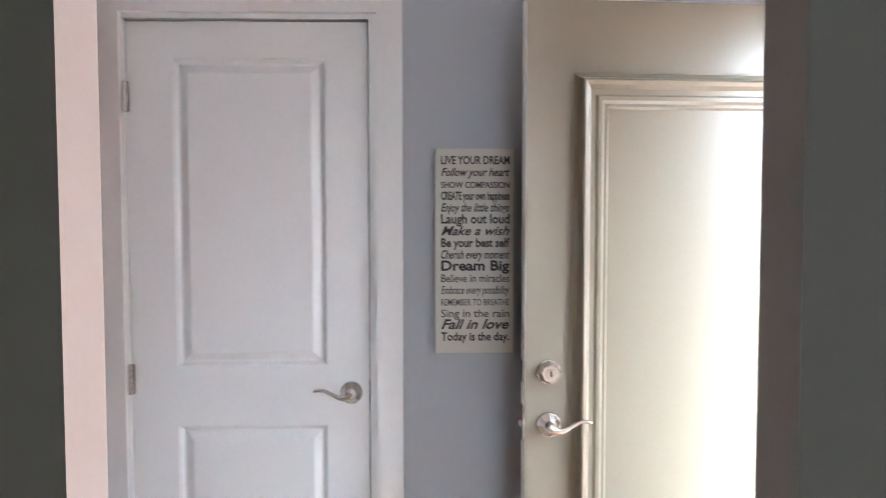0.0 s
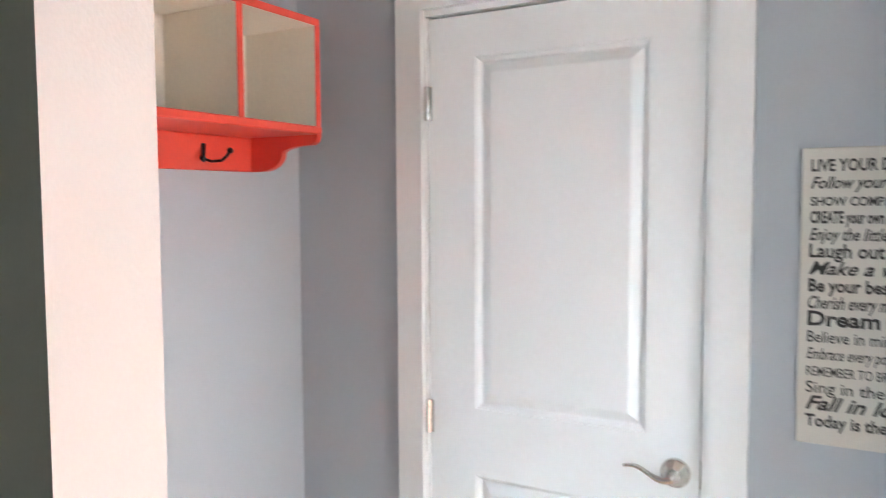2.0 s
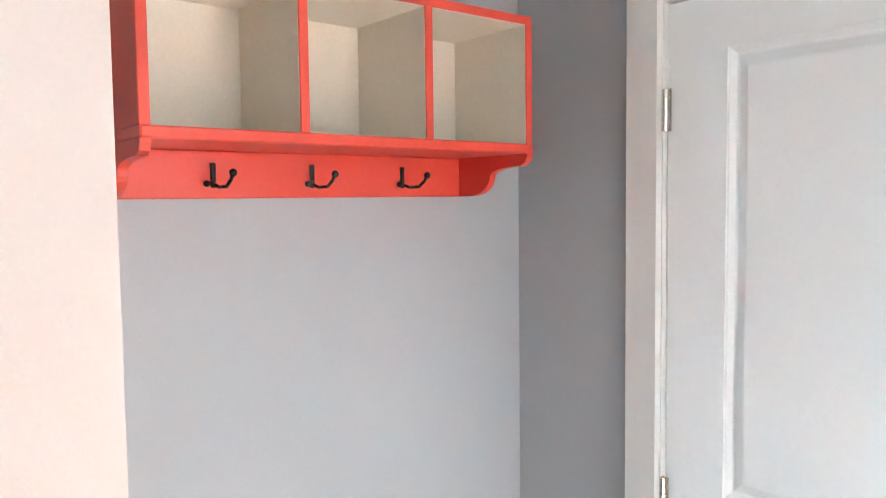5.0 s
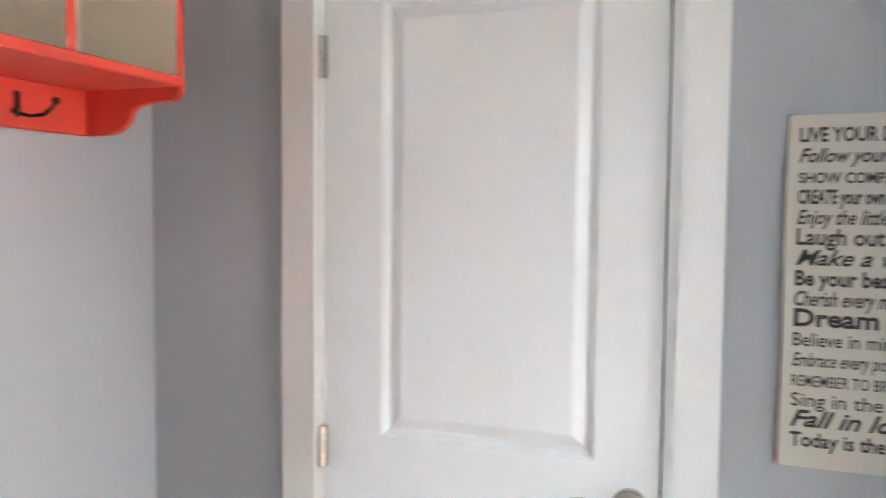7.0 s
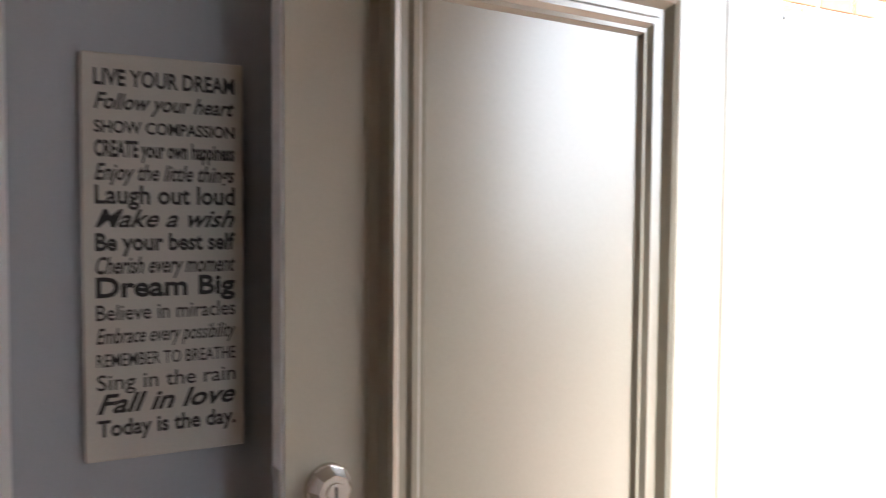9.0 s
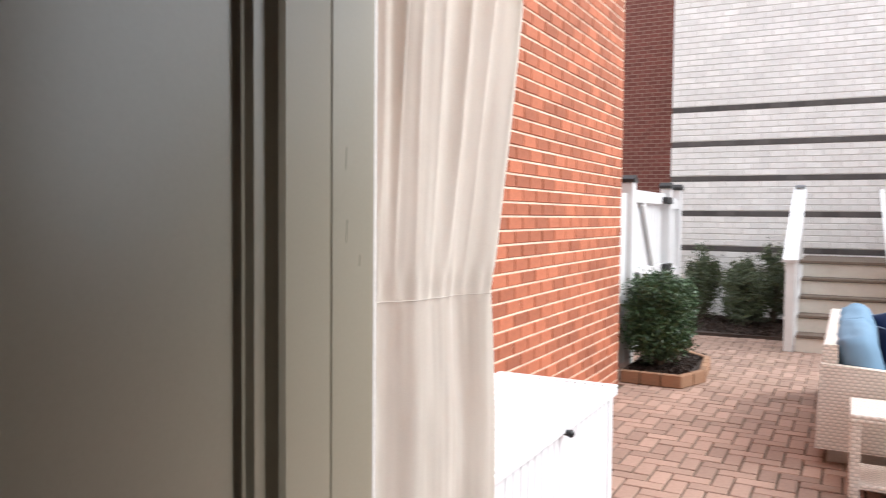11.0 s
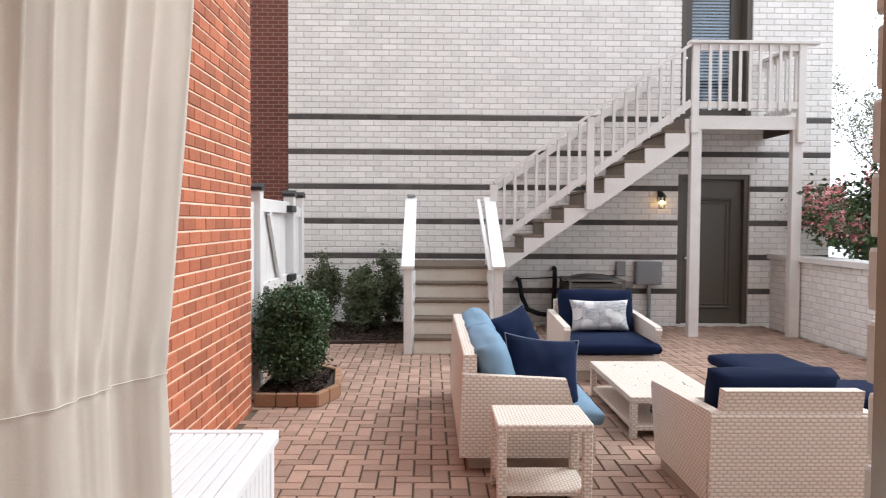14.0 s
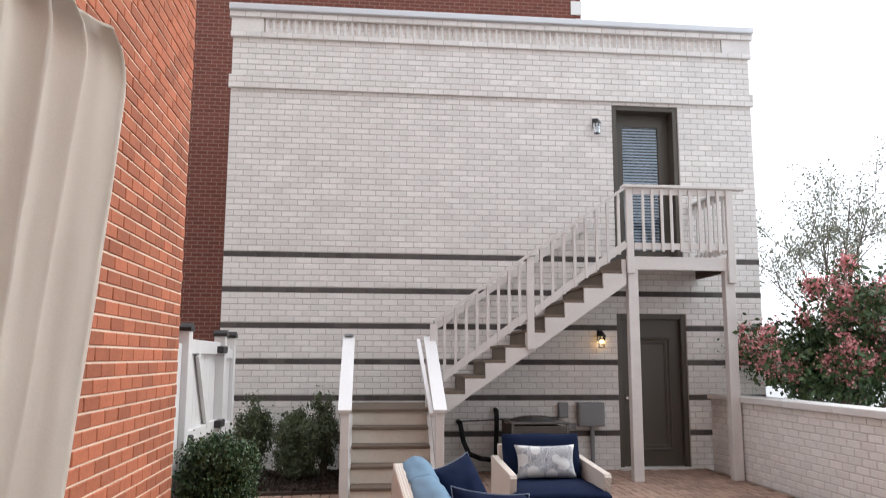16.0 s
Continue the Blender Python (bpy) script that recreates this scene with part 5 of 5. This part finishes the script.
def tree(name, x, y, z, trunk_h, reach, count, material, size, seed, label, spread, trunk_r, limbs, flowers=0):
    """A trunk with forking limbs, leaves in loose clumps along the twigs, and flower heads at the outermost tips."""
    t = thing(name, pose(x, y, z), label, "tree")
    r = np.random.default_rng(seed)
    bm = bmesh.new()
    spots = []
    tube(bm, (0, 0, -0.1), (0, 0, trunk_h), trunk_r, trunk_r * 0.7, 10)
    for k in range(limbs):
        a = k * 2.4 + r.uniform(-0.4, 0.4)
        q, h = r.uniform(0.25, 1.0) * reach[0], r.uniform(0.45, 1.0) * reach[1]
        limb(bm, (0, 0, trunk_h * r.uniform(0.55, 1.0)), (math.cos(a) * q * 0.75, math.sin(a) * q * 0.75, trunk_h + (h if q < 0.7 * reach[0] else h * 0.6) * 0.72), trunk_r * 0.5, r, spots, 0)
    part("trunk", bm, BARK, t)
    pts = np.array([tuple(p) for p in spots])
    me = leaves(count, lambda rr, n: pts[rr.integers(0, len(pts), n)] + rr.normal(size=(n, 3)) * spread, size, seed)
    me.materials.append(material)
    new("crown", me).parent = t
    if flowers:
        away = pts - [0, 0, trunk_h + reach[1] * 0.25]
        far_out = pts[np.argsort(-np.linalg.norm(away, axis=1))[:flowers * 4]]
        heads = far_out[r.permutation(len(far_out))[:flowers]]
        me = leaves(flowers * 170, lambda rr, n: heads[rr.integers(0, len(heads), n)] + [0, 0, 0.05] + rr.normal(size=(n, 3)) * [0.055, 0.055, 0.075], 0.034, seed + 9, 1.1)
        me.materials.append(BLOSSOM)
        f = new("blossom", me)
        f.parent = t
        tagged(f, "pink flower clusters")
    return t


tree("crape_myrtle", 11.0, -6.6, -0.18, 0.85, (1.2, 1.55), 19000, MYRTLE, 0.046, 21, "crape myrtle in pink flower beyond the garden wall", 0.12, 0.04, 15, 85)
tree("street_tree", 16.5, -10.3, -0.2, 2.5, (1.9, 3.7), 6000, GLARE_LEAF, 0.038, 22, "thin young tree with sparse leaves against the sky", 0.10, 0.045, 11)

# ---- fixtures on the garage ----
def sconce(y, z, lit, label):
    t = thing("wall_lantern", pose(XF - 0.012, y, z, 0, 0, -90), label, "wall lamp", "garage wall lanterns")
    part("back_plate", B(-0.035, 0.035, -0.02, 0.008, -0.02, 0.13, bevel=0.006), BLACK_IRON, t)
    part("arm", tube(bmesh.new(), (0, -0.02, 0.11), (0, -0.1, 0.10), 0.008), BLACK_IRON, t)
    part("roof", tube(bmesh.new(), (0, -0.1, 0.03), (0, -0.1, 0.10), 0.075, 0.02, 4), BLACK_IRON, t)
    g = part("glass", tube(bmesh.new(), (0, -0.1, -0.11), (0, -0.1, 0.028), 0.045, 0.055, 4), PANE, t, "clear lantern glass")
    g.visible_shadow = False
    part("base", tube(bmesh.new(), (0, -0.1, -0.125), (0, -0.1, -0.111), 0.05, 0.05, 4), BLACK_IRON, t)
    bulb = bmesh.new()
    bmesh.ops.create_uvsphere(bulb, u_segments=12, v_segments=8, radius=0.026, matrix=Matrix.Translation((0, -0.1, -0.04)))
    part("bulb", bulb, LAMP_GLOW if lit else TRIM_WHITE, t, "glowing warm bulb" if lit else "", smooth=True)


sconce(-3.80, 1.66, True, "black wall lantern, lit warm, beside the garage door")
sconce(-3.81, 4.70, False, "black wall lantern, unlit, beside the upper door")

ac = thing("air_conditioner", pose(11.15, -3.10, ZP), "grey brown outdoor air conditioning unit with a top fan grille", "air conditioner")
part("base", B(0.0, 0.72, 0, 0.72, 0, 0.04), CONCRETE, ac)
part("core", B(0.03, 0.69, 0.03, 0.69, 0.04, 0.64), INTERIOR_SHADE, ac)
for x in (0.0, 0.69):
    for y in (0.0, 0.69):
        part("corner_post", B(x, x + 0.03, y, y + 0.03, 0.04, 0.68), AC_GREY, ac)
for k in range(34):
    z = 0.055 + k * 0.018
    for q in ((0.0, 0.012, 0.03, 0.69), (0.03, 0.69, 0.708, 0.72)):
        part("louvre", B(*q, z, z + 0.011), AC_GREY, ac)
part("top", B(-0.01, 0.73, -0.01, 0.73, 0.68, 0.705, bevel=0.008), AC_GREY, ac)
for k in range(6):
    rr = 0.06 + k * 0.052
    dome = 0.755 - 0.045 * (k / 5) ** 2
    gr = bmesh.new()
    for a in range(20):
        p, q = a * math.tau / 20, (a + 1) * math.tau / 20
        tube(gr, (0.36 + rr * math.cos(p), 0.36 + rr * math.sin(p), dome), (0.36 + rr * math.cos(q), 0.36 + rr * math.sin(q), dome), 0.006, None, 5)
    part("grille_ring", gr, AC_GREY, ac)
part("fan_dome", tube(bmesh.new(), (0.36, 0.36, 0.704), (0.36, 0.36, 0.742), 0.335, 0.10, 28), INTERIOR_SHADE, ac, "dark domed fan guard")
part("label_plate", B(-0.004, 0.0, 0.28, 0.42, 0.50, 0.56), TRIM_WHITE, ac, "pale rating plate")

mb = thing("meter_box", pose(XF - 0.013, -3.45, 0), "grey steel electric box with conduit on the garage wall", "electric box")
part("body", B(-0.13, 0, -0.36, 0, 0.48, 0.80, bevel=0.008), STEEL_GREY, mb)
part("cover", B(-0.137, -0.131, -0.34, -0.02, 0.50, 0.78, bevel=0.003), STEEL_GREY, mb)
cd = bmesh.new()
tube(cd, (-0.06, -0.2, 0.48), (-0.06, -0.2, -0.1), 0.03)
part("conduit", cd, STEEL_GREY, mb)
sb = thing("switch_box", pose(XF - 0.013, -3.19, 0), "small grey disconnect box on the garage wall", "electric box")
part("body", B(-0.08, 0, -0.13, 0, 0.60, 0.80, bevel=0.006), STEEL_GREY, sb)
part("cover", B(-0.092, -0.081, -0.12, -0.01, 0.61, 0.72, bevel=0.003), STEEL_GREY, sb)
ob = thing("outlet_box", pose(XF - 0.013, -3.30, 0), "small grey outdoor outlet on the garage wall", "outlet")
part("body", B(-0.05, 0, -0.13, 0, 0.44, 0.52, bevel=0.005), STEEL_GREY, ob)
pp = thing("refrigerant_pipe", pose(0, 0, 0), "black insulated pipes looping along the garage wall", "pipe")
for run in ([(12.07, -1.82, 0.55), (11.98, -1.84, 0.53), (11.95, -1.88, 0.30), (11.93, -1.95, 0.14), (11.92, -2.10, 0.08), (11.85, -2.40, 0.05)], [(12.07, -2.33, 0.70), (11.98, -2.33, 0.69), (11.96, -2.33, 0.55), (11.95, -2.31, 0.02)]):
    bm = bmesh.new()
    for a, b in zip(run, run[1:]):
        tube(bm, a, b, 0.032, None, 10)
        bmesh.ops.create_uvsphere(bm, u_segments=10, v_segments=6, radius=0.032, matrix=Matrix.Translation(b))
    part("pipe", bm, DARK_FOAM, pp, smooth=True)
part("cable", tube(bmesh.new(), (12.05, -1.84, 0.55), (12.05, -3.19, 0.60), 0.008, None, 6), DARK_FOAM, pp)

pot = bmesh.new()
tube(pot, (0, 0, 0), (0, 0, 0.12), 0.055, 0.08, 20)
tube(pot, (0, 0, 0.12), (0, 0, 0.15), 0.088, 0.09, 20)
pot = tagged(new("plant_pot", mesh_of(pot, EDGING)), "small terracotta pot on the patio pavers", "pot")
pot.location = (10.82, -1.83, ZP)
bits = leaves(32, lambda r, n: np.stack([r.uniform(6.75, 7.7, n), r.uniform(-2.5, -2.05, n), np.full(n, ZP + 0.291)], 1), 0.008, 77)
bits.materials.append(BARK)
tagged(new("fallen_leaf_bits", bits), "dry leaf bits scattered on the wicker coffee table", "leaf litter", "", "stuff")
chips = leaves(2600, lambda r, n: np.stack([r.uniform(7.42, 8.6, n), r.uniform(0.27, 0.76, n), np.full(n, ZP + 0.082) + r.uniform(0, 0.008, n)], 1), 0.022, 78)
chips.materials.append(MULCH)
tagged(new("bark_chips", chips), "dark bark chips over the brick-edged bed", "mulch", "", "stuff")
more = leaves(3500, lambda r, n: np.stack([r.uniform(10.45, 12.0, n), r.uniform(-0.28, 1.25, n), np.full(n, ZP + 0.040) + r.uniform(0, 0.012, n)], 1), 0.028, 79)
more.materials.append(MULCH)
tagged(new("bark_chips", more), "dark bark chips over the shrub bed", "mulch", "", "stuff")
